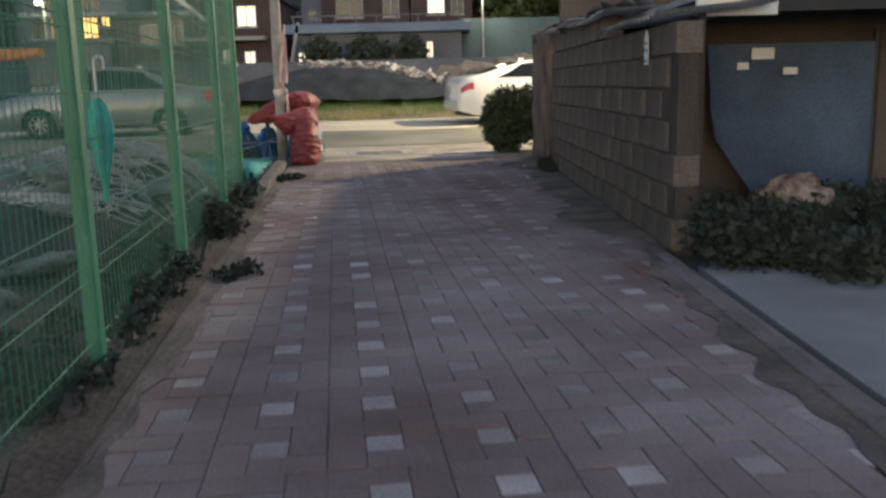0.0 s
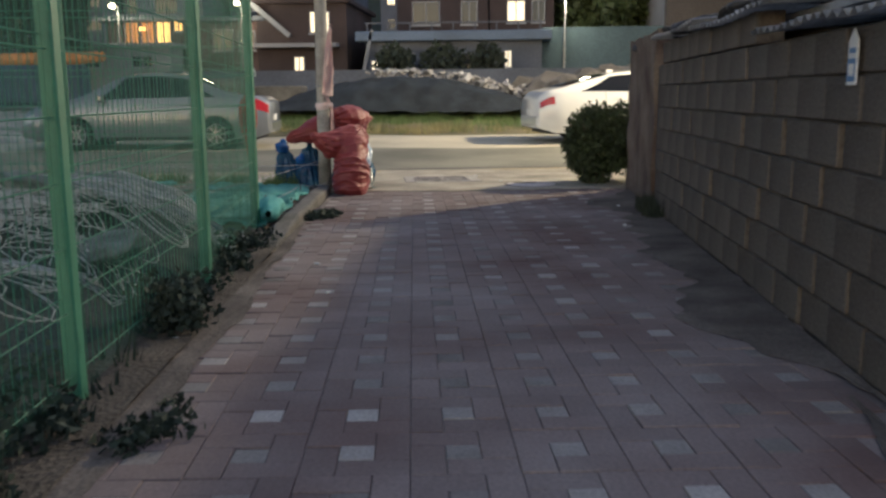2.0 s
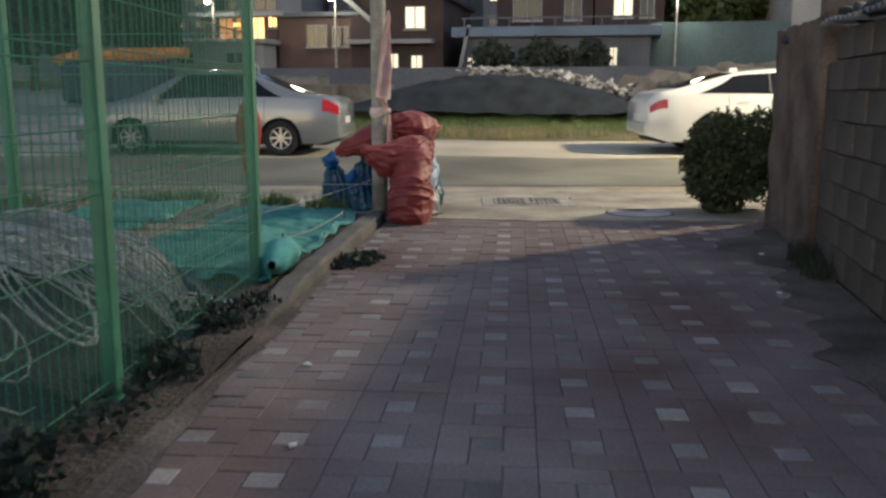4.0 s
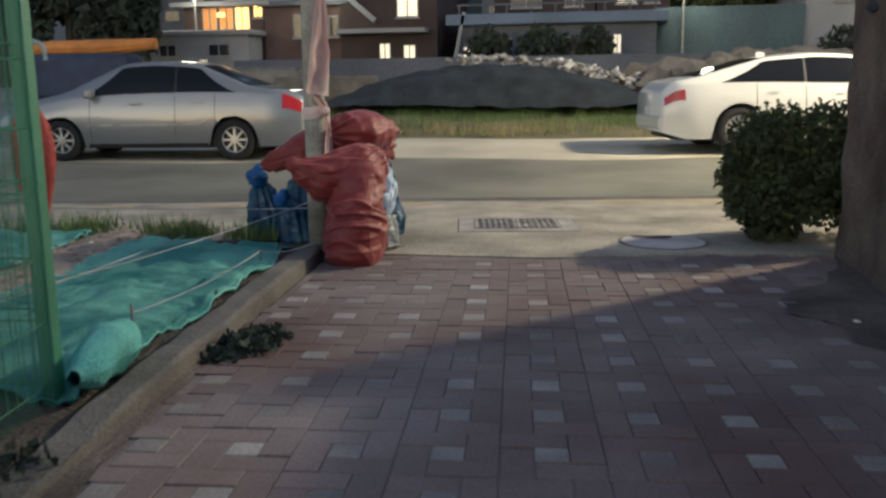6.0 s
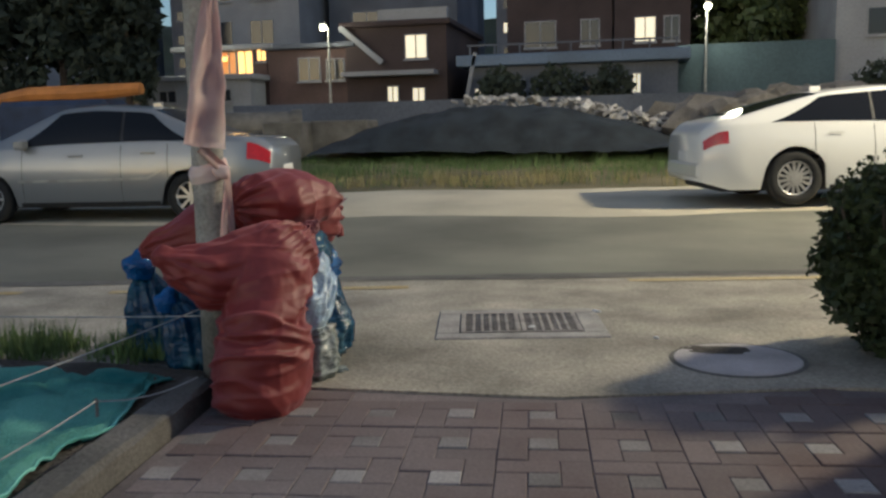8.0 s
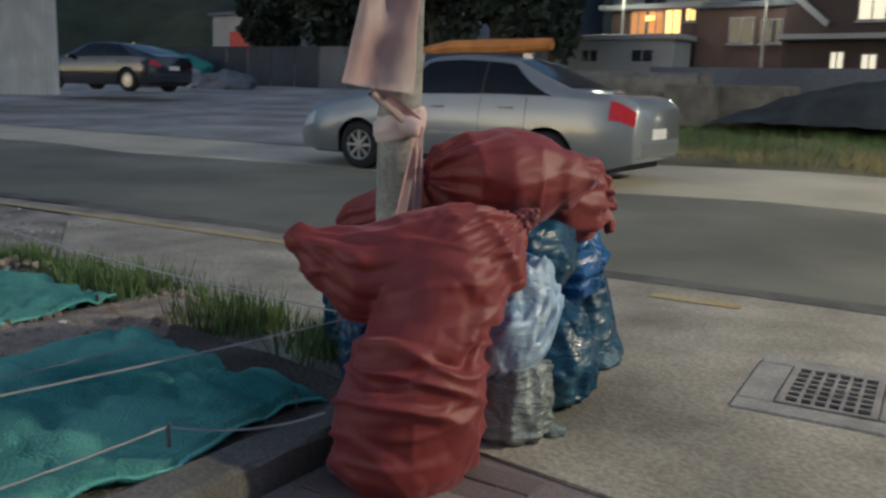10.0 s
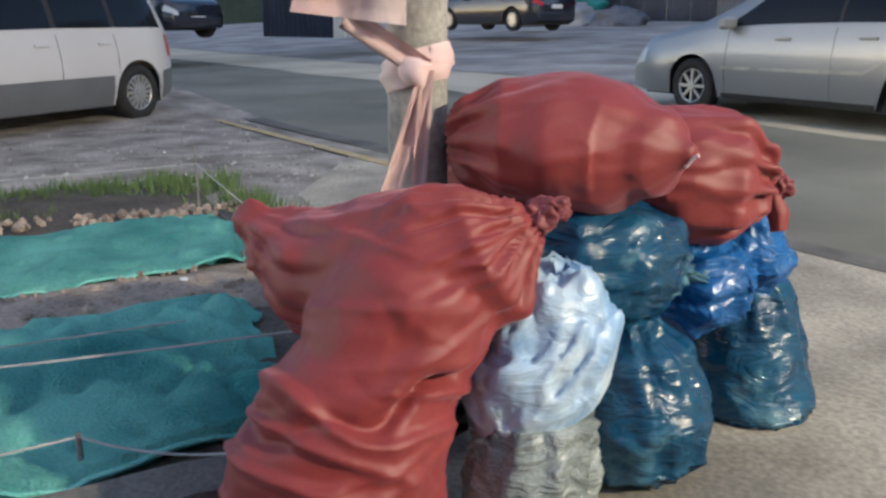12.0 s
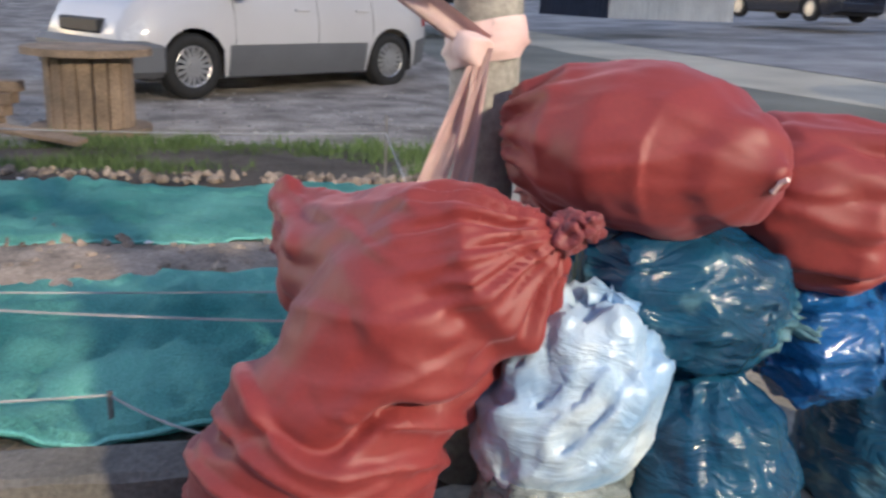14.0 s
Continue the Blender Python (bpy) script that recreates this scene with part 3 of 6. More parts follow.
garden_grass = bmesh.new()
for k in range(60):
    x = rng.choice((-4.0, -3.6, -3.2, -2.75, -2.2, -2.0, -1.8, -1.5, -1.3)) + rng.uniform(-0.14, 0.14)
    blades(garden_grass, x, 11.95 + rng.uniform(-0.12, 0.2) + 0.03 * (x + 1), 0.03, 34, 0.12, rng.uniform(0.08, 0.2), rng)
for k in range(620):
    x, y = -4.1 - rng.random() ** 1.5 * 1.1, rng.uniform(7.5, 12.0)
    if noise.noise(Vector((x * 1.5, y * 1.1, 4))) > -0.12:
        blades(garden_grass, x, y, 0.02, 26, 0.13, rng.uniform(0.04, 0.11) + 0.1 * max(0.0, noise.noise(Vector((x, y * 1.7, 9)))), rng)
tagged(part("bed_grass", garden_grass, "grass", None), "ragged grass edging the covered garden bed", "grass", "", "stuff")

alley_weed = bmesh.new()
for y, n, h, off in ((5.25, 260, 0.17, -0.14), (5.6, 200, 0.13, -0.10), (4.15, 90, 0.035, 0.13), (9.42, 160, 0.035, 0.14), (9.3, 90, 0.03, 0.10), (3.2, 260, 0.16, -0.26), (3.75, 320, 0.22, -0.3), (6.7, 160, 0.12, -0.2), (7.5, 120, 0.1, -0.22)):
    for k in range(5):
        leaf_cloud(alley_weed, (left_edge(y) + off + rng.uniform(-0.1, 0.1), y + rng.uniform(-0.14, 0.14), h * rng.uniform(0.5, 0.9)), (rng.uniform(0.07, 0.14), rng.uniform(0.08, 0.15), h), n // 2, 0.035, rng, 0.0)
for k in range(90):
    y = rng.uniform(-0.5, 8.0)
    x = left_edge(y) - 0.14 - 0.6 * rng.random() ** 2
    if k % 2:
        blades(alley_weed, x, y, 0.02, 18, 0.1, rng.uniform(0.05, 0.16), rng)
    else:
        leaf_cloud(alley_weed, (x, y, 0.06), (0.12, 0.14, rng.uniform(0.04, 0.1)), 70, 0.035, rng, 0.0)
tagged(part("kerb_weeds", alley_weed, "dark_leaf", None), "clumps of dark weeds along the kerb", "weeds", "", "stuff")


# ---------------------------------------------------------------- fence
fence = thing("fence", "green welded-wire fence with shade netting", "fence")
corners = [(0.42, -1.4), (0.24, 0.5), (0.03, 2.42), (-0.19, 4.36), (-0.42, 6.4), (-0.72, 8.45), (-2.2, 8.3), (-3.8, 8.1)]
for (x, y) in corners:
    bm = boxed(x - 0.03, x + 0.03, y - 0.03, y + 0.03, 0.0, 2.05, 0.006)
    post = part("post", bm, "green_paint", fence)
    part("cap", boxed(x - 0.034, x + 0.034, y - 0.034, y + 0.034, 2.05, 2.075, 0.008), "green_paint", post)
for (xa, ya), (xb, yb) in zip(corners, corners[1:]):
    a, b = Vector((xa, ya, 0)), Vector((xb, yb, 0))
    d = (b - a).normalized()
    side = Vector((-d.y, d.x, 0)) * 0.035
    n = int((b - a).length / 0.06)
    bm = bmesh.new()
    for k in range(1, n):
        p = a + (b - a) * (k / n)
        rod(bm, p + Vector((0, 0, 0.1)), p + Vector((0, 0, 1.98)), 0.0022, seg=3)
    for k in range(9):
        z = 0.12 + 0.23 * k
        for dz in ((0, 0.05) if k % 2 else (0,)):
            rod(bm, a + side * (0.6 if dz else 0) + Vector((0, 0, z + dz)), b + side * (0.6 if dz else 0) + Vector((0, 0, z + dz)), 0.0032, seg=4)
    part("wire_panel", bm, "green_wire", fence)
    bm = bmesh.new()
    def net(u, v, a=a, b=b, side=side):
        p = a + (b - a) * u - side * (0.5 + 0.6 * noise.noise(Vector((u * 6, v * 5, xa))))
        p.z = 0.06 + 1.9 * v
        return p
    grid(bm, net, 16, 12)
    part("shade_net", bm, "fence_net", fence)


def umbrella(name, label, m, cloth):
    """A closed umbrella hanging by its crook handle; its top is at the origin."""
    ob = thing(name, label, "umbrella", m)
    bm = bmesh.new()
    n, seg = 18, 16
    rings = []
    for i in range(n + 1):
        t = i / n
        r = 0.012 + 0.052 * math.sin(math.pi * min(1, t * 1.15) ** 0.75) * (1 - 0.45 * t)
        rings.append([bm.verts.new((r * (1 + 0.35 * math.cos(8 * 2 * math.pi * k / seg * 0.5)) * math.cos(2 * math.pi * k / seg), r * (1 + 0.35 * math.sin(4 * 2 * math.pi * k / seg)) * math.sin(2 * math.pi * k / seg), -0.18 - 0.55 * t)) for k in range(seg)])
    for i in range(n):
        for k in range(seg):
            bm.faces.new((rings[i][k], rings[i][(k + 1) % seg], rings[i + 1][(k + 1) % seg], rings[i + 1][k]))
    part("canopy", bm, cloth, ob, smooth=True)
    part("shaft", rod(bmesh.new(), (0, 0, -0.82), (0, 0, -0.02), 0.006), "steel", ob)
    pts = [(0, 0, -0.16), (0, 0, -0.02)] + [(0.035 - 0.035 * math.cos(a), 0, 0.035 * math.sin(a)) for a in [k * math.pi / 6 for k in range(7)]] + [(0.07, 0, -0.03)]
    part("handle", tube(bmesh.new(), pts, 0.008), "white_paint", ob)
    return ob


umbrella("umbrella", "closed teal umbrella hanging on the wire fence", pose(-0.04, 2.85, 1.16, 0, 0, 70) @ Matrix.Scale(0.78, 4), "teal")
umbrella("umbrella", "closed red umbrella hanging on the fence post", pose(-0.77, 8.53, 1.30, 0, 0, 20), "red_cloth")

# ---------------------------------------------------------------- piled nets and ropes behind the fence
NX, NY = 0.22, -0.3
def heap(name, cx, cy, rx, ry, h, material, label, seed):
    bm = bmesh.new()
    def f(u, v):
        x, y = (u * 2 - 1), (v * 2 - 1)
        d = math.sqrt(x * x + y * y)
        z = h * max(0, 1 - d * d) ** 0.7 * (0.75 + 0.5 * noise.noise(Vector((x * 2 + seed, y * 2, 0)))) + 0.06 * noise.noise(Vector((x * 7, y * 7, seed)))
        return Vector((cx + NX + rx * x, cy + NY + ry * y, max(0.0, z) + 0.03))
    grid(bm, f, 44, 44)
    ob = part(name, bm, material, None, smooth=True)
    return tagged(ob, label, "net pile", "piled nets")


heap("fishing_net", -1.75, 6.9, 1.0, 1.45, 0.55, "net_dark", "dark heaped fishing net behind the fence", 1)
heap("fishing_net", -3.3, 6.5, 1.3, 1.7, 0.62, "net_dark", "wide dark mound of fishing net and tarps", 5)
heap("fishing_net", -1.75, 7.75, 0.72, 0.6, 0.5, "net_dark", "dark knot of net and rope at the fence corner", 12)
heap("fishing_net", -1.42, 7.75, 0.36, 0.75, 0.4, "net_dark", "long dark roll of net along the fence", 17)
heap("fishing_net", -1.5, 5.2, 0.8, 1.2, 0.34, "net_dark", "low dark bundle of old net", 9)
heap("fishing_net", -1.6, 8.3, 0.55, 0.28, 0.34, "navy", "folded dark blue tarpaulin by the fence corner", 3)
rng = random.Random(21)
def over_heap(x, y):
    best, x, y = 0.06, x - NX, y - NY
    for cx, cy, rx, ry, h in ((-1.75, 6.9, 1.0, 1.45, 0.5), (-3.3, 6.5, 1.3, 1.7, 0.56), (-1.5, 5.2, 0.8, 1.2, 0.3), (-1.75, 7.75, 0.72, 0.6, 0.46), (-1.42, 7.75, 0.36, 0.75, 0.37)):
        d2 = ((x - cx) / rx) ** 2 + ((y - cy) / ry) ** 2
        best = max(best, h * max(0, 1 - d2) ** 0.7 * 1.05 + 0.06)
    return best
for k in range(330):
    cx, cy = (rng.uniform(-4.3, -0.98), rng.uniform(5.0, 8.2)) if k % 4 else (rng.uniform(-1.9, -1.2), rng.uniform(6.9, 8.35))
    cx, cy = min(cx + NX, left_edge(cy + NY) - 0.42), cy + NY
    r, wob, ph = rng.uniform(0.04, 0.2), rng.uniform(0.3, 0.9), rng.uniform(0, 6)
    pts = []
    turns = rng.choice((2.3, 3.4, 4.6))
    for i in range(int(26 * turns)):
        a = ph + 2 * math.pi * i / 26
        rr = r * (1 + wob * math.sin(2.1 * a + ph) + 0.5 * noise.noise(Vector((i * 0.12, k, 0)))) + 0.03 * i / 26
        x, y = cx + rr * math.cos(a), cy + rr * math.sin(a) * 0.8
        pts.append((min(x, left_edge(y) - 0.25), y, over_heap(x, y) + 0.02 + 0.05 * noise.noise(Vector((x * 3, y * 3, k)))))
    ob = part("rope_coil", tube(bmesh.new(), pts, rng.uniform(0.0025, 0.0055), 4), "rope", None)
    tagged(ob, "loose coil of pale rope lying on the nets", "rope", "rope coils")
for k in range(24):
    x, y = rng.uniform(-3.4, -0.7), rng.uniform(3.1, 7.9)
    x = min(x, left_edge(y) - 0.4)
    bm = bmesh.new()
    bmesh.ops.create_icosphere(bm, subdivisions=3, radius=1)
    s = rng.uniform(0.08, 0.2)
    for v in bm.verts:
        n = v.co.normalized()
        v.co = Vector((n.x * s * 1.5, n.y * s, n.z * s * 0.35)) * (1 + 0.5 * noise.noise(n * 2.5 + Vector((k, 0, 0))))
    ob = part("net_scrap", bm, "net_grey", None, smooth=True)
    ob.matrix_world = pose(x, y, over_heap(x, y) + s * 0.1, rng.uniform(-20, 20), rng.uniform(-20, 20), rng.uniform(0, 180))
    tagged(ob, "crumpled scrap of pale grey net", "net scrap", "net scraps")

# ---------------------------------------------------------------- covered garden bed
def ground_cover(name, label, x0, x1, y0, y1, seed, skew=0.06):
    bm = bmesh.new()
    def f(u, v):
        x = x0 + (x1 - x0) * u + ripple(v * 5, seed, 1.4, 0.10) * (u if x1 > x0 else 1)
        y = y0 + (y1 - y0) * v + ripple(u * 4, seed + 7, 1.6, 0.08) + skew * (x + 2)
        x -= 0.095 * (y - 11.4)
        edge = min(u, 1 - u, v, 1 - v)
        z = 0.105 + ripple(x, y, 1.3, 0.035) + ripple(x, y, 2.2, 0.035) + ripple(x, y, 6, 0.022) + ripple(x * 0.5, y, 14, 0.014) - 0.035 * max(0.0, 1 - 5 * abs(noise.noise(Vector((x * 3, y * 7, seed)))) - 2 * abs(noise.noise(Vector((x * 5, y * 2, seed + 4))))) - 0.03 * (edge < 0.02)
        return Vector((x, y, z))
    grid(bm, f, 90, 110)
    bmesh.ops.solidify(bm, geom=bm.faces[:], thickness=0.006)
    cover = thing(name, label, "ground cover", None, "ground covers")
    part("sheet", bm, "mat_green", cover, smooth=True)
    for u in (0.004, 0.996):
        part("hem", tube(bmesh.new(), [f(u, 0.01 + 0.98 * k / 60) + Vector((0, 0, 0.008)) for k in range(61)], 0.007, 6), "mat_green", cover, "rolled edge of the net")
    for u, v in ((0.01, 0.04), (0.01, 0.5), (0.99, 0.04), (0.99, 0.5), (0.99, 0.96)):
        q = f(u, v)
        part("peg", rod(bmesh.new(), (q.x, q.y, 0.03), (q.x, q.y, q.z + 0.035), 0.006, seg=6), "iron", cover, "dark metal peg")
    return cover


ground_cover("ground_cover", "rumpled green net laid over the near bed", -2.15, -0.93, 8.35, 11.45, 2)
ground_cover("ground_cover", "smooth green net laid over the far bed", -3.62, -2.58, 8.4, 11.74, 6)
bm = bmesh.new()
def bare_soil(u, v):
    y = 8.3 + 3.6 * v
    x = -2.70 + 0.68 * u - 0.095 * (y - 11.4)
    return Vector((x, y, 0.045 + 0.035 * math.sin(math.pi * u) + ripple(x, y, 6, 0.015)))
grid(bm, bare_soil, 16, 60)
structure("bare_soil", bm, "clod", "dry pale soil between the covered beds", "ground", True)
bm = bmesh.new()
def bundle(u, v):
    a = 2 * math.pi * v
    r = 0.11 * math.sin(math.pi * min(1, max(0.02, u))) ** 0.5 * (1 + 0.35 * noise.noise(Vector((u * 4, math.cos(a), math.sin(a)))))
    return Vector((-0.60 + r * math.cos(a) - 0.12 * u, 8.4 + 0.6 * u, 0.16 + r * math.sin(a)))
grid(bm, bundle, 24, 16)
tagged(part("gathered_net", bm, "mat_green", None, smooth=True), "gathered bundle of green net at the bed corner", "net bundle")

def stake(x, y, h, label="thin dark metal stake holding the string"):
    return tagged(part("stake", rod(bmesh.new(), (x, y, 0.02), (x, y, h), 0.007, seg=6), "iron", None), label, "stake", "stakes")

stakes = [(-0.84, 9.2, 0.22), (-3.95, 11.6, 0.42), (-4.0, 8.2, 0.34), (-0.92, 10.85, 0.16)]
for s in stakes:
    stake(*s)
def string(a, b, sag=0.03):
    pts = [Vector(a).lerp(Vector(b), i / 12) - Vector((0, 0, sag * 4 * (i / 12) * (1 - i / 12))) for i in range(13)]
    return tagged(part("string", tube(bmesh.new(), pts, 0.0035, 5), "rope", None), "white string stretched over the garden bed", "string", "strings")
string((-1.55, 9.2, 0.22), (-0.86, 11.62, 0.36))
string((-3.95, 11.6, 0.32), (-0.88, 11.73, 0.30))
string((-3.95, 11.6, 0.32), (-4.0, 8.2, 0.30))
string((-0.92, 10.85, 0.15), (-0.70, 11.25, 0.14))
string((-0.92, 10.85, 0.15), (-0.84, 9.2, 0.18))
string((-1.62, 11.2, 0.17), (-1.55, 9.2, 0.19), 0.01)

# small litter on the paving and apron
rng = random.Random(77)
for x, y in ((-0.05, 2.75), (0.1, 7.05), (0.35, 6.2), (0.55, 12.9), (1.25, 12.75), (-0.15, 5.2), (2.35, 8.9), (2.45, 10.2), (0.9, 13.4), (-3.6, 9.7), (-2.45, 10.6), (-2.5, 9.9), (-2.4, 11.3)):
    bm = bmesh.new()
    bmesh.ops.create_icosphere(bm, subdivisions=2, radius=1)
    s = rng.uniform(0.012, 0.028)
    for v in bm.verts:
        n = v.co.normalized()
        v.co = Vector((n.x * 1.4, n.y, n.z * 0.5)) * s * (1 + 0.5 * noise.noise(n * 2 + Vector((x * 9, y, 0))))
    ob = part("litter_scrap", bm, "white_paint", None)
    ob.matrix_world = pose(x, y, (0.08 if x < -1 else 0.004) + s * 0.4, 0, 0, rng.uniform(0, 180))
    tagged(ob, "crumpled scrap of white paper litter", "litter", "litter")

# loose stones on the old asphalt and on the bare soil of the bed
rs = random.Random(71)
bm = bmesh.new()
def pebble(x, y, z, r):
    made = bmesh.ops.create_icosphere(bm, subdivisions=1, radius=r, matrix=Matrix.Translation((x, y, z)))
    for v in made["verts"]:
        v.co += Vector((rs.uniform(-1, 1), rs.uniform(-1, 1), rs.uniform(-1, 0.6))) * r * 0.35
for k in range(800):
    y = rs.uniform(8.5, 13.0)
    pebble(-4.9 - 6 * rs.random() ** 1.7 - 0.3 * rs.random(), y, 0.0, rs.uniform(0.006, 0.02))
tagged(to_object("gravel", bm, "chip", None), "loose grit and small stones on old asphalt", "gravel", "", "stuff")
rs = random.Random(72)
bm = bmesh.new()
for k in range(500):
    pebble(rs.uniform(-2.75, -2.15) if rs.random() < 0.6 else rs.uniform(-3.95, -3.7), rs.uniform(8.6, 12.0), 0.07, rs.uniform(0.008, 0.03))
tagged(to_object("soil_clods", bm, "clod", None), "dry clods of brown soil between the covers", "soil", "", "stuff")


# ---------------------------------------------------------------- utility pole and its ribbon
PX, PY = -0.82, 11.69
pole = thing("utility_pole", "weathered grey concrete utility pole", "pole", pose(PX, PY, 0))
bm = bmesh.new()
tube(bm, [(0, 0, z) for z in (0, 0.5, 1, 2, 4, 8)], [0.076, 0.075, 0.073, 0.070, 0.066, 0.058], 24)
part("shaft", bm, "pole", pole, smooth=True)
for z in (1.22, 2.6):
    part("steel_band", tube(bmesh.new(), [(0, 0, z - 0.012), (0, 0, z + 0.012)], 0.078, 24), "steel", pole)

ribbon = thing("ribbon", "faded pink cloth ribbon knotted round the pole", "ribbon", pose(PX, PY, 0))
bm = bmesh.new()
def band(u, v):
    a = 2 * math.pi * u
    r = 0.077 + 0.012 * abs(math.sin(v * math.pi)) + 0.01 * noise.noise(Vector((a, v * 6, 0)))
    return Vector((r * math.cos(a), r * math.sin(a), 0.96 + 0.085 * v + 0.02 * math.sin(a + 0.6)))
grid(bm, band, 40, 8)
part("wrap", bm, "ribbon", ribbon, smooth=True)
bm = bmesh.new()
def pennant(u, v):
    w = 0.235 * (1 - v) ** 0.85 + 0.02
    d = Vector((-0.38, -0.92, 0))
    n = Vector((0.92, -0.38, 0))
    p = Vector((0.085, -0.06, 0)) + d * (w * u) + n * (0.05 + 0.025 * math.sin(u * 8 + v * 3) * (1 - v * 0.6) + 0.02 * noise.noise(Vector((u * 4, v * 7, 1))))
    p.z = 1.10 + 0.80 * v + 0.03 * u * (1 - v)
    return p
grid(bm, pennant, 20, 26)
bmesh.ops.solidify(bm, geom=bm.faces[:], thickness=0.003)
part("pennant", bm, "ribbon", ribbon, smooth=True)
for (dx, dy, l, w) in ((0.02, -0.05, 0.31, 0.05), (0.035, -0.02, 0.33, 0.04)):
    bm = bmesh.new()
    def tail(u, v, dx=dx, dy=dy, l=l, w=w):
        return Vector((0.10 + dx * v + 0.012 * math.sin(u * 8 + v * 2), -0.02 + dy * v * 2.2 + w * (u - 0.5) * (0.7 + 0.6 * v), 1.0 - l * v))
    grid(bm, tail, 8, 14)
    bmesh.ops.solidify(bm, geom=bm.faces[:], thickness=0.004)
    part("tail", bm, "ribbon", ribbon, smooth=True)
bm = bmesh.new()
def strap(u, v):
    p = Vector((0.09, -0.02, 1.0)).lerp(Vector((0.06, -0.2, 1.12)), v)
    return p + Vector((0.015 * math.sin(u * 7), 0.03 * (u - 0.5), 0.045 * (u - 0.5)))
grid(bm, strap, 6, 10)
bmesh.ops.solidify(bm, geom=bm.faces[:], thickness=0.006)
part("strap", bm, "ribbon", ribbon, smooth=True)
bm = bmesh.new()
bmesh.ops.create_icosphere(bm, subdivisions=3, radius=0.04, matrix=Matrix.Translation((0.09, -0.04, 0.995)))
for v in bm.verts:
    v.co += Vector((0, 0, 0)) + 0.018 * noise.noise_vector(v.co * 18)
part("knot", bm, "ribbon", ribbon, smooth=True)


# ---------------------------------------------------------------- rubbish sacks and bags
def sack_loft(bm, spine, seed, fold=0.05, seg=72, steps=14, flat=0.0, pleat=0.0):
    """A stuffed sack along a spine of (place, radius across, radius up): lumps, and ridged folds that run round it."""
    P = [Vector(s[0]) for s in spine]
    n = len(P)
    rings = []
    for i in range((n - 1) * steps + 1):
        t = i / steps
        k = min(int(t), n - 2)
        f = t - k
        f2 = f * f * (3 - 2 * f)
        p = P[k].lerp(P[k + 1], f)
        ra = spine[k][1] + (spine[k + 1][1] - spine[k][1]) * f2
        rb = spine[k][2] + (spine[k + 1][2] - spine[k][2]) * f2
        d = (P[min(k + 2, n - 1)] - P[max(k - 1, 0)]).lerp(P[min(k + 1, n - 1)] - P[max(k, 0)], 0.5).normalized()
        ref = Vector((0, 0, 1)) if abs(d.z) < 0.8 else Vector((1, 0, 0))
        a1 = d.cross(ref).normalized()
        a2 = a1.cross(d).normalized()
        ring = []
        for s in range(seg):
            a = 2 * math.pi * s / seg
            q = p + a1 * (ra * math.cos(a)) + a2 * (rb * math.sin(a))
            o = Vector((seed * 3.1, seed * 1.7, 0))
            lump = noise.noise(q * 3.2 + o) * fold * 0.7
            along = noise.noise(Vector((q.x * 2.5, q.y * 2.5, q.z * 9)) + o)
            crease = -fold * 0.35 * max(0, 1 - abs(along) * 9.0) ** 1.5
            c2 = noise.noise(Vector((q.x * 4, q.y * 6, q.z * 11)) + o * 2 + Vector((q.z * 4, 0, 0)))
            crease -= fold * 0.12 * max(0, 1 - abs(c2) * 10.0) ** 1.5
            lon = noise.noise(Vector((math.cos(a) * 3.4, math.sin(a) * 3.4, t * 0.55)) + o)
            crease += fold * 0.36 * max(0, 1 - abs(lon) * 6.0)
            lon2 = noise.noise(Vector((math.cos(a) * 7 + t * 0.8, math.sin(a) * 7, t * 0.5)) + o * 3)
            crease += fold * 0.1 * max(0, 1 - abs(lon2) * 6.0)
            g = min(1.0, max(ra, rb) / 0.2)
            pl = pleat * 0.8 * (math.sin(11 * a + seed + 2 * noise.noise(q * 6)) + 0.5 * math.sin(19 * a)) * (1 - g)
            q += (q - p).normalized() * ((lump + crease) * g + pl * max(ra, rb))
            if q.z < flat:
                q.z = flat + 0.004 * noise.noise(q * 20)
            ring.append(bm.verts.new(q))
        rings.append(ring)
    for r0, r1 in zip(rings, rings[1:]):
        for s in range(seg):
            bm.faces.new((r0[s], r0[(s + 1) % seg], r1[(s + 1) % seg], r1[s]))
    bm.faces.new(rings[0][::-1])
    bm.faces.new(rings[-1])
    return bm


def knot_tuft(bm, p, d, size, seed):
    """The gathered, tied mouth of a sack: a lumpy ball and a frilled end."""
    p, d = Vector(p), Vector(d).normalized()
    bmesh.ops.create_icosphere(bm, subdivisions=4, radius=size, matrix=Matrix.Translation(p))
    for v in bm.verts:
        r = v.co - p
        if r.length < size * 1.3:
            v.co = p + r * (1 + 0.55 * noise.noise(r * (3.2 / size * 0.6) + Vector((seed, 0, 0)))) + d * 0.2 * size
    return bm


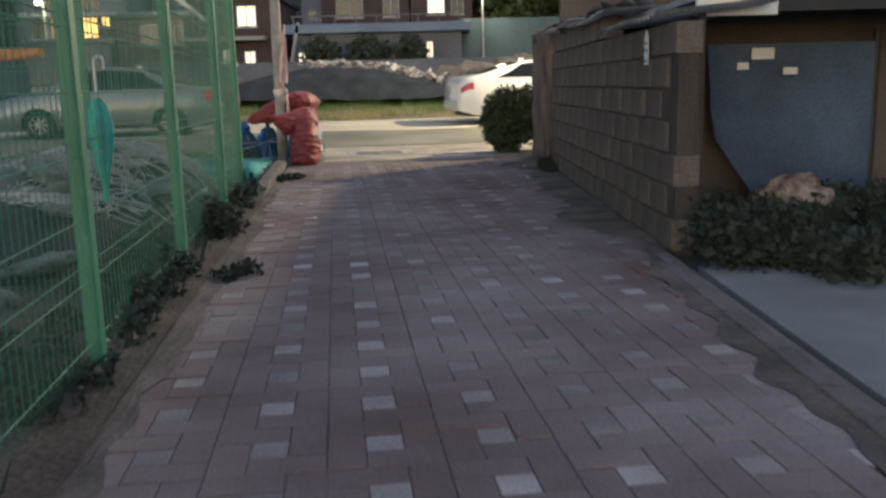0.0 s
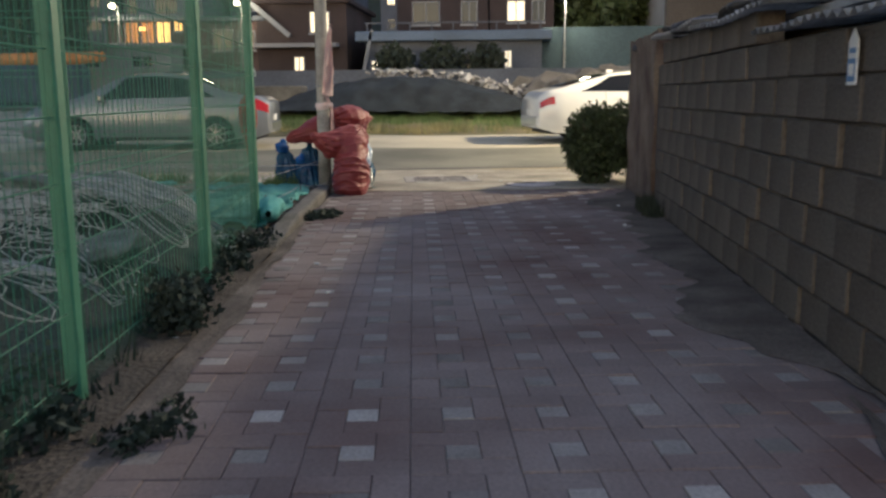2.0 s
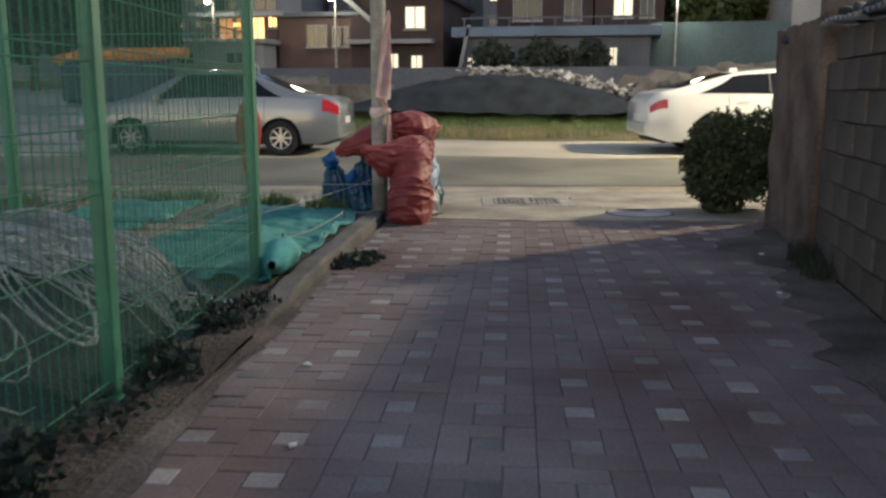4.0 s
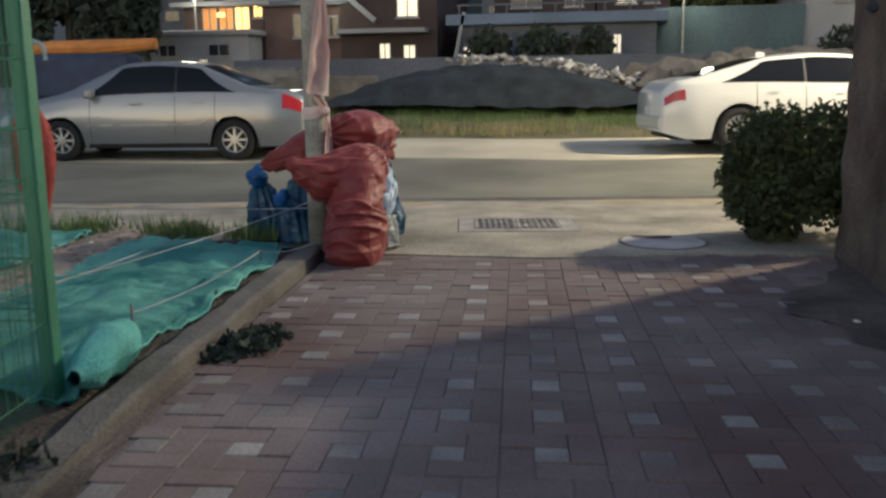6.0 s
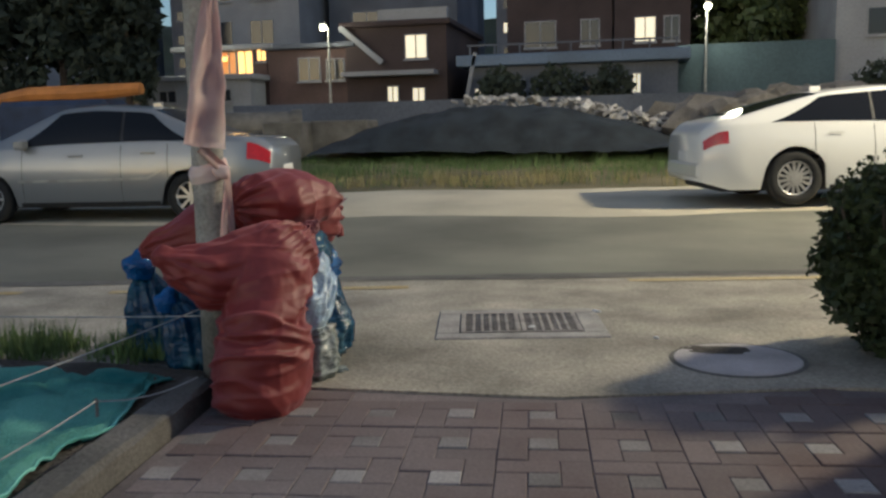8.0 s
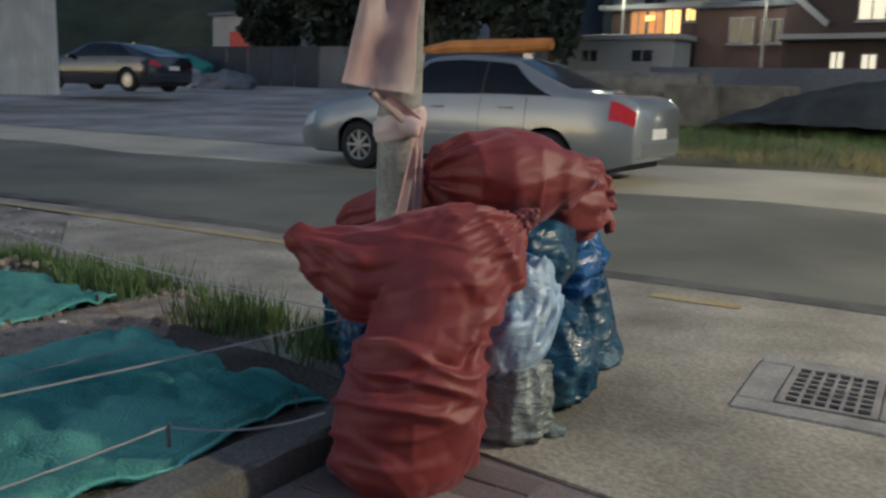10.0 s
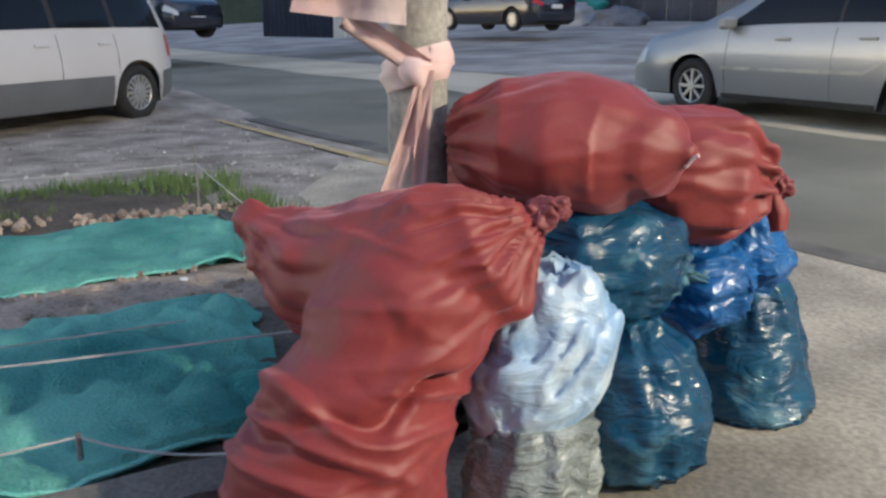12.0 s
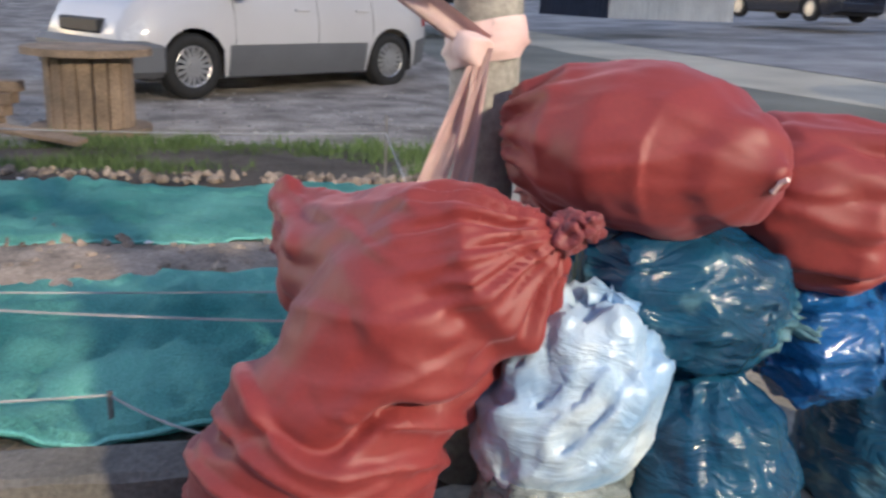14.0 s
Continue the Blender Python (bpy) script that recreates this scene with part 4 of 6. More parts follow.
def fused(bm, voxel, rounds, fold):
    """Melts overlapping lofts into one skin, rounds it off and presses folds into it."""
    me = bpy.data.meshes.new("skin")
    bm.to_mesh(me)
    bm.free()
    ob = bpy.data.objects.new("skin", me)
    bpy.context.scene.collection.objects.link(ob)
    re = ob.modifiers.new("melt", "REMESH")
    re.mode, re.voxel_size = "VOXEL", voxel
    sm = ob.modifiers.new("round", "SMOOTH")
    sm.factor, sm.iterations = 0.5, rounds
    bpy.context.view_layer.update()
    skin = bpy.data.meshes.new_from_object(ob.evaluated_get(bpy.context.evaluated_depsgraph_get()))
    out = bmesh.new()
    out.from_mesh(skin)
    out.normal_update()
    moved = [(v, v.co + v.normal * fold(v.co)) for v in out.verts]
    for v, q in moved:
        v.co = q
    bpy.data.objects.remove(ob)
    bpy.data.meshes.remove(me)
    bpy.data.meshes.remove(skin)
    return out


def ridge(q, along, across, pitch, seed, sharp=4.2):
    """A crisp ridge field: long along one way, close together across it."""
    third = along.cross(across)
    n = noise.noise(Vector((q.dot(along) * 1.7, q.dot(across) / pitch + 0.8 * noise.noise(q * 3.5), q.dot(third) * 2.2)) + Vector((seed, seed * 1.3, 0)))
    return max(0.0, 1 - abs(n) * sharp)


def sack_folds(knot, inward, seed, slump=0.0, deep=0.022):
    """Pleats that fan out of a knot, and slack folds across the cloth."""
    ax = Vector(inward).normalized()
    e1 = ax.cross(Vector((0, 0, 1))).normalized()
    e2 = e1.cross(ax)
    def fold(q):
        d = q - knot
        r = d.length
        th = math.atan2(d.dot(e2), d.dot(e1))
        fan = (math.sin(13 * th + 2.2 * noise.noise(q * 5)) + 0.5 * math.sin(23 * th + seed)) * 0.015 * min(1, r / 0.08) * max(0.0, 1 - r / 0.34)
        away = min(1.0, max(0.0, (r - 0.15) / 0.2))
        low = 1.0 if q.z < slump else 0.0
        slack = ridge(q, Vector((0.35, 0.85, -0.38)).normalized(), Vector((0.1, 0.38, 0.92)).normalized(), 0.11, seed, 5.0) * (0.55 + 0.45 * low)
        fine = ridge(q, Vector((0.2, 0.93, 0.3)).normalized(), Vector((0, -0.3, 0.95)).normalized(), 0.075, seed + 9, 4.0)
        return fan + away * (deep * slack + 0.45 * deep * fine) + 0.012 * noise.noise(q * 5 + Vector((seed, 0, 0)))
    return fold


# tall red sack in front, its upper part slumped over
s = thing("rubbish_sack", "tall overfull red woven sack, tied and slumped over", "rubbish sack", pose(-0.45, 11.33, 0), "rubbish sacks")
o = Vector((-0.45, 11.33, 0))
def rel(x, y, z):
    return Vector((x, y, z)) - o
bm = bmesh.new()
sack_loft(bm, [(rel(-0.45, 11.34, 0.0), 0.18, 0.17), (rel(-0.45, 11.34, 0.05), 0.22, 0.195), (rel(-0.45, 11.35, 0.18), 0.23, 0.195), (rel(-0.45, 11.39, 0.29), 0.205, 0.19), (rel(-0.46, 11.44, 0.38), 0.175, 0.175), (rel(-0.48, 11.50, 0.47), 0.195, 0.195), (rel(-0.48, 11.55, 0.57), 0.19, 0.195), (rel(-0.47, 11.59, 0.67), 0.13, 0.14), (rel(-0.47, 11.60, 0.73), 0.05, 0.05)], 1, 0.012)
sack_loft(bm, [(rel(-0.855, 11.26, 0.695), 0.010, 0.028), (rel(-0.84, 11.275, 0.655), 0.03, 0.045), (rel(-0.78, 11.325, 0.60), 0.075, 0.085), (rel(-0.68, 11.40, 0.555), 0.135, 0.135), (rel(-0.58, 11.49, 0.565), 0.165, 0.165), (rel(-0.47, 11.595, 0.595), 0.185, 0.185), (rel(-0.41, 11.68, 0.645), 0.15, 0.15), (rel(-0.38, 11.745, 0.70), 0.055, 0.06), (rel(-0.37, 11.76, 0.71), 0.025, 0.025)], 2, 0.015, pleat=0.2)
cloth = sack_folds(rel(-0.375, 11.755, 0.71), (-0.3, -0.9, -0.35), 3, 0.42, 0.019)
pinch = rel(-0.30, 11.50, 0.405)
def slumped(q):
    """The cloth folds, and the deep pinch where the upper half has sagged over the lower."""
    d = q - pinch
    line = d.z - 0.22 * d.y + 0.02 * math.sin(q.y * 30)
    sag = math.exp(-(line / 0.016) ** 2) * (0.3 + 0.7 * math.exp(-(d.y / 0.10) ** 2)) * (q.x > -0.12)
    lip = math.exp(-((line - 0.05) / 0.03) ** 2) * math.exp(-(d.y / 0.2) ** 2) * (q.x > -0.12)
    return cloth(q) - 0.05 * sag + 0.016 * lip
bm = fused(bm, 0.008, 3, slumped)
part("body", bm, "sack", s, smooth=True)
bm = bmesh.new()
knot_tuft(bm, rel(-0.37, 11.775, 0.715), (0.3, 1, 0.2), 0.036, 4)
part("tied_mouth", bm, "sack_end", s, "dark gathered tied mouth", smooth=True)
bm = bmesh.new()
knot_tuft(bm, rel(-0.355, 11.81, 0.73), (0.2, 1, 0.4), 0.024, 6)
part("frill", bm, "sack_end", s, "frayed loose end of the mouth", smooth=True)
part("tie_cord", tube(bmesh.new(), [rel(-0.375, 11.755, 0.705) + Vector((0.036 * math.cos(a), 0.014 * math.sin(a), 0.036 * math.sin(a))) for a in [k * math.pi / 8 for k in range(16)]], 0.005, 5, True), "sack_end", s)

# red sack lying on top
o = Vector((-0.58, 12.0, 0.68))
s = thing("rubbish_sack", "plump red woven sack lying on the blue bags", "rubbish sack", pose(*o), "rubbish sacks")
bm = bmesh.new()
sack_loft(bm, [(rel(-0.73, 11.74, 0.83), 0.045, 0.05), (rel(-0.71, 11.78, 0.83), 0.11, 0.10), (rel(-0.65, 11.86, 0.835), 0.19, 0.14), (rel(-0.58, 11.96, 0.835), 0.225, 0.15), (rel(-0.49, 12.04, 0.83), 0.19, 0.145), (rel(-0.40, 12.09, 0.825), 0.115, 0.10), (rel(-0.315, 12.125, 0.828), 0.018, 0.022)], 5, 0.012, pleat=0.06)
bm = fused(bm, 0.008, 2, sack_folds(rel(-0.74, 11.73, 0.83), (0.2, 1, 0), 7, -9, 0.010))
part("body", bm, "sack", s, smooth=True)
part("end_seam", tube(bmesh.new(), [rel(-0.345 + 0.05 * k, 12.10 + 0.02 * k, 0.80 + 0.03 * k) + Vector((0, 0, 0.008 * math.sin(k * 9))) for k in (0, 0.25, 0.5, 0.75, 1)], 0.005, 5), "ribbon", s, "pale frayed seam thread")

# red sack behind
o = Vector((-0.6, 12.4, 0.5))
s = thing("rubbish_sack", "red woven sack with a knotted mouth, on the bags behind", "rubbish sack", pose(*o), "rubbish sacks")
bm = bmesh.new()
sack_loft(bm, [(rel(-0.72, 12.15, 0.735), 0.08, 0.08), (rel(-0.69, 12.21, 0.735), 0.15, 0.14), (rel(-0.62, 12.33, 0.725), 0.185, 0.17), (rel(-0.565, 12.43, 0.72), 0.16, 0.16), (rel(-0.53, 12.51, 0.705), 0.09, 0.10), (rel(-0.52, 12.555, 0.695), 0.03, 0.03)], 8, 0.015, pleat=0.3)
bm = fused(bm, 0.008, 2, sack_folds(rel(-0.52, 12.56, 0.695), (-0.4, -0.9, 0.1), 11, -9, 0.02))
part("body", bm, "sack", s, smooth=True)
bm = bmesh.new()
knot_tuft(bm, rel(-0.515, 12.575, 0.695), (0.3, 1, 0), 0.032, 9)
part("tied_mouth", bm, "sack_end", s, "dark gathered tied mouth", smooth=True)
bm = bmesh.new()
sack_loft(bm, [(rel(-0.51, 12.55, 0.68), 0.015, 0.015), (rel(-0.49, 12.56, 0.63), 0.03, 0.022), (rel(-0.48, 12.555, 0.585), 0.022, 0.018)], 10, 0.01, 20, 8, pleat=0.3)
part("loose_flap", bm, "sack", s, "loose flap hanging from the mouth", smooth=True)
o = Vector((-1.02, 12.0, 0.45))
s = thing("rubbish_sack", "red woven sack wedged behind the pole", "rubbish sack", pose(*o), "rubbish sacks")
bm = bmesh.new()
sack_loft(bm, [(rel(-1.33, 11.9, 0.58), 0.03, 0.035), (rel(-1.22, 11.93, 0.62), 0.085, 0.08), (rel(-1.02, 12.0, 0.68), 0.15, 0.13), (rel(-0.9, 12.06, 0.73), 0.15, 0.14), (rel(-0.82, 12.12, 0.75), 0.05, 0.05)], 12, 0.03)
bm = fused(bm, 0.009, 2, sack_folds(rel(-1.34, 11.9, 0.58), (1, 0.2, 0.2), 15, -9, 0.016))
part("body", bm, "sack", s, smooth=True)


def plastic_bag(label, x, y, z, spine, material, seed, fold=0.05, top=None):
    ob = thing("plastic_bag", label, "rubbish bag", pose(x, y, z), "plastic bags")
    bm = bmesh.new()
    sack_loft(bm, [(Vector(p), a, b) for p, a, b in spine], seed, fold, 64, 12, pleat=0.25)
    part("body", bm, material, ob, smooth=True)
    end, ra, rb = spine[-1]
    way = (Vector(end) - Vector(spine[-2][0])).normalized()
    if material in ("blue_bag", "bright_blue"):
        a = Vector(end) - way * 0.02
        part("tied_neck", sack_loft(bmesh.new(), [(a, min(ra, 0.05), min(rb, 0.05)), (a + way * 0.035, 0.022, 0.022), (a + way * 0.06, 0.035, 0.025), (a + way * 0.085, 0.045, 0.02)], seed + 60, 0.01, 24, 5, pleat=0.35), material, ob, smooth=True)
    if top:
        bm = bmesh.new()
        c, r, mat_top = top
        sack_loft(bm, [(Vector(c) + Vector((0, 0, -r * 0.9)), r * 0.75, r * 0.75), (Vector(c), r, r), (Vector(c) + Vector((0.02, 0.01, r * 0.7)), r * 0.55, r * 0.5), (Vector(c) + Vector((0.03, 0.02, r * 1.1)), 0.02, 0.02)], seed + 30, r * 0.5, 48, 10)
        part("gathered_top", bm, mat_top, ob, smooth=True)
    return ob


tall = plastic_bag("tall pale translucent bag full of crumpled plastic", -0.42, 11.80, 0, [((0, 0, 0.0), 0.12, 0.13), ((0, 0, 0.04), 0.15, 0.155), ((0, 0.0, 0.13), 0.15, 0.16), ((-0.01, 0.01, 0.24), 0.14, 0.15)], "pale_dark", 14, 0.035)
part("bottom_seam", sack_loft(bmesh.new(), [(Vector((0.05, 0.07, 0.012)), 0.05, 0.012), (Vector((0.12, 0.10, 0.012)), 0.055, 0.01), (Vector((0.16, 0.13, 0.008)), 0.04, 0.005)], 45, 0.01, 24, 6, pleat=0.3), "pale_dark", tall, "flat welded bottom corner", smooth=True)
crumpled = thing("plastic_bag", "pale blue and white crumpled plastic bag on the tall bag", "rubbish bag", pose(-0.43, 11.825, 0.17), "plastic bags")
bm = bmesh.new()
bmesh.ops.create_icosphere(bm, subdivisions=5, radius=1)
for v in bm.verts:
    n = v.co.normalized()
    k = 1.06 + 0.14 * noise.noise(n * 1.8) - 0.20 * abs(noise.noise(n * 2.4 + Vector((4, 0, 0)))) - 0.12 * abs(noise.noise(Vector((n.x * 4.5, n.y * 4.5, n.z * 3)) + Vector((0, 7, 0)))) - 0.03 * abs(noise.noise(n * 11))
    v.co = Vector((n.x * 0.155, n.y * 0.175, 0.205 + n.z * 0.215)) * k + Vector((0.01 * n.z, 0.04 * n.z, 0.0))
part("body", bm, "pale_bag", crumpled, smooth=True)
part("mouth", sack_loft(bmesh.new(), [(Vector((0.0, 0.05, 0.37)), 0.07, 0.05), (Vector((0.01, 0.06, 0.405)), 0.05, 0.025), (Vector((0.015, 0.065, 0.425)), 0.055, 0.014)], 44, 0.03, 32, 8, pleat=0.4), "pale_bag", crumpled)
plastic_bag("round dark blue glossy rubbish bag", -0.48, 12.14, 0, [((0.04, 0.02, 0.0), 0.08, 0.09), ((0.03, 0.01, 0.04), 0.15, 0.15), ((0, 0, 0.17), 0.185, 0.195), ((-0.01, -0.02, 0.31), 0.15, 0.155), ((-0.02, -0.03, 0.40), 0.07, 0.07)], "blue_bag", 16, 0.028)
plastic_bag("dark blue bag squeezed under the red sack", -0.55, 12.08, 0.40, [((-0.02, -0.22, 0.17), 0.08, 0.09), ((0, -0.14, 0.17), 0.15, 0.14), ((0, 0.0, 0.15), 0.18, 0.155), ((0, 0.12, 0.13), 0.15, 0.14), ((0.02, 0.20, 0.10), 0.06, 0.06)], "blue_bag", 17, 0.03)
plastic_bag("large dark blue rubbish bag with a bright gathered top", -0.72, 12.69, 0, [((0, 0, 0.0), 0.19, 0.215), ((0, 0, 0.03), 0.205, 0.235), ((0, -0.01, 0.16), 0.19, 0.20), ((0.01, -0.03, 0.32), 0.155, 0.165), ((0.02, -0.05, 0.44), 0.10, 0.11)], "blue_bag", 18, 0.028, ((0.04, -0.06, 0.47), 0.14, "bright_blue"))
plastic_bag("crumpled bright blue plastic bag between the bags", -0.60, 12.42, 0.30, [((0, -0.16, 0.12), 0.05, 0.05), ((0, -0.08, 0.13), 0.13, 0.13), ((0, 0.05, 0.14), 0.14, 0.14), ((0.02, 0.14, 0.15), 0.04, 0.04)], "bright_blue", 19, 0.06)
plastic_bag("bright blue bag slumped in the grass behind the pole", -1.36, 12.05, 0, [((0, 0, 0.0), 0.12, 0.15), ((0, 0, 0.05), 0.13, 0.16), ((0, 0, 0.2), 0.12, 0.14), ((-0.03, 0, 0.36), 0.09, 0.10), ((-0.05, 0, 0.46), 0.04, 0.05)], "blue_bag", 20, 0.05, ((-0.06, -0.03, 0.50), 0.08, "bright_blue"))
plastic_bag("dark blue bag sagging behind the pole", -1.08, 12.05, 0, [((0, 0, 0.0), 0.13, 0.15), ((0, 0, 0.06), 0.17, 0.18), ((0, 0, 0.25), 0.16, 0.17), ((0, 0, 0.45), 0.1, 0.1), ((0, 0, 0.5), 0.03, 0.03)], "blue_bag", 25, 0.04)
plastic_bag("small bright blue bag propped against the pole", -1.02, 11.82, 0.0, [((0, 0, 0.0), 0.09, 0.1), ((0, 0, 0.06), 0.13, 0.14), ((-0.03, 0, 0.24), 0.12, 0.12), ((-0.08, 0, 0.34), 0.05, 0.05)], "blue_bag", 22, 0.04, ((-0.12, -0.04, 0.36), 0.06, "bright_blue"))

# ---------------------------------------------------------------- drain grating and manhole
G = pose(0.46, 13.03, 0.0, 0, 0, 10) @ Matrix.Diagonal((0.91, 1.04, 1.0, 1))
drain = thing("drain_grating", "steel drain grating set in a concrete frame", "drain", G)
bm = bmesh.new()
for x0, x1, y0, y1 in ((-0.54, 0.54, -0.37, -0.25), (-0.54, 0.54, 0.25, 0.37), (-0.54, -0.39, -0.25, 0.25), (0.39, 0.54, -0.25, 0.25)):
    part("surround", boxed(x0, x1, y0, y1, -0.05, 0.012, 0.006), "surround", drain, "chipped concrete surround")
# shallow near-black slab paints the shade of a deep pit
part("pit_shade", boxed(-0.39, 0.39, -0.25, 0.25, -0.02, 0.0045), "hole", drain)
for half in (0, 1):
    x0 = -0.385 + half * 0.388
    bm = bmesh.new()
    for x in (x0, x0 + 0.352):
        box(bm, x, x + 0.03, -0.245, 0.245, 0.005, 0.018, 0.002)
    for y in (-0.245, 0.22):
        box(bm, x0 + 0.03, x0 + 0.352, y, y + 0.025, 0.005, 0.0175)
    g = part("grating", bm, "grate", drain)
    for k in range(5):
        x = x0 + 0.03 + (k + 1) * 0.0537
        part("bar", boxed(x - 0.008, x + 0.008, -0.22, 0.22, 0.006, 0.017, 0.002), "grate", g)
    for k in range(6):
        y = -0.22 + (k + 1) * 0.44 / 7
        part("cross_bar", boxed(x0 + 0.03, x0 + 0.352, y - 0.0085, y + 0.0085, 0.0065, 0.0163), "grate", g)

manhole = thing("manhole", "pale round manhole cover stained with dirt", "manhole", pose(1.63, 12.35, 0.0))
bm = tube(bmesh.new(), [(0, 0, -0.05), (0, 0, 0.006), (0, 0, 0.008)], [0.33, 0.33, 0.327], 40)
part("frame", bm, "kerb", manhole)
bm = tube(bmesh.new(), [(0, 0, 0.0), (0, 0, 0.010), (0, 0, 0.012)], [0.305, 0.305, 0.30], 40)
cover = part("cover", bm, "cover", manhole, "pale painted cover")
bm = bmesh.new()
def dirt(u, v):
    a = 2 * math.pi * v
    rr = (0.11 + 0.05 * noise.noise(Vector((2 * math.cos(a), 2 * math.sin(a), 1)))) * u
    return Vector((-0.08 + 1.5 * rr * math.cos(a), 0.15 + 0.75 * rr * math.sin(a), 0.0125 + 0.006 * (1 - u)))
grid(bm, dirt, 6, 30)
part("dirt", bm, "soil", cover, "brown dirt lying on the cover")

# worn yellow lines
for a, b, v in ((-14.0, -1.0, 13.95), (1.45, 1.95, 13.95), (-0.3, 0.35, 13.93), (3.6, 6.0, 14.1)):
    bm = bmesh.new()
    def line(u, w, a=a, b=b, v=v):
        p = road(a + (b - a) * u, v + 0.11 * w + ripple(u * (b - a), w * 5, 3, 0.012))
        p.z = 0.009
        return p
    grid(bm, line, 40, 2)
    structure("road_line", bm, "yellow_line", "worn yellow line painted along the road edge", "road marking")
bm = bmesh.new()
def edge_strip(u, v):
    p = road(-9 + 18 * u, 14.3 + 0.22 * v + ripple(u * 18, v, 0.9, 0.06))
    p.z = 0.008
    return p
grid(bm, edge_strip, 90, 3)
structure("gutter", bm, "kerb", "crumbling pale gutter edge along the asphalt", "kerb")


# ---------------------------------------------------------------- vehicles
def lerp_table(tab, x):
    for (x0, y0), (x1, y1) in zip(tab, tab[1:]):
        if x <= x1:
            f = max(0.0, (x - x0) / (x1 - x0))
            return y0 + (y1 - y0) * f
    return tab[-1][1]


def smooth_table(tab, x, h=0.07):
    return sum(lerp_table(tab, x + d * h) * w for d, w in ((-2, 1), (-1, 2), (0, 3), (1, 2), (2, 1))) / 9


def wheel(parent, x, y, r, width, spokes, rim_material="rim"):
    """A wheel with its outer face towards the sign of y."""
    sgn = 1 if y > 0 else -1
    w = thing("wheel", "", "", None)
    w.parent = parent
    w.matrix_basis = Matrix.Translation((x, y, r))
    bm = bmesh.new()
    prof = [(-width / 2, r * 0.62), (-width / 2, r * 0.9), (-width / 2 + 0.03, r), (width / 2 - 0.03, r), (width / 2, r * 0.9), (width / 2, r * 0.66), (width / 2 - 0.02, r * 0.62)]
    n = 32
    rings = [[bm.verts.new((rr * math.cos(2 * math.pi * k / n), sgn * yy, rr * math.sin(2 * math.pi * k / n))) for yy, rr in prof] for k in range(n)]
    for k in range(n):
        a, b = rings[k], rings[(k + 1) % n]
        for i in range(len(prof) - 1):
            bm.faces.new((a[i], a[i + 1], b[i + 1], b[i]))
    tyre = part("tyre", bm, "rubber", w, smooth=True)
    bm = bmesh.new()
    yo = sgn * (width / 2 - 0.025)
    for k in range(spokes):
        a = 2 * math.pi * k / spokes
        box(bm, r * 0.1, r * 0.6, -0.012, 0.012, -0.016, 0.016, 0, Matrix.Translation((0, yo, 0)) @ Matrix.Rotation(a, 4, "Y"))
    rod(bm, (0, yo - 0.02, 0), (0, yo + 0.02, 0), r * 0.16, r * 0.16, 16)
    pts = [(r * 0.61 * math.cos(2 * math.pi * k / n), yo, r * 0.61 * math.sin(2 * math.pi * k / n)) for k in range(n)]
    tube(bm, pts, 0.014, 6, True)
    part("rim", bm, rim_material, w)
    bm = bmesh.new()
    rod(bm, (0, yo - sgn * 0.09, 0), (0, yo - sgn * 0.05, 0), r * 0.6, r * 0.6, 24)
    part("brake", bm, "trim", w)
    return w


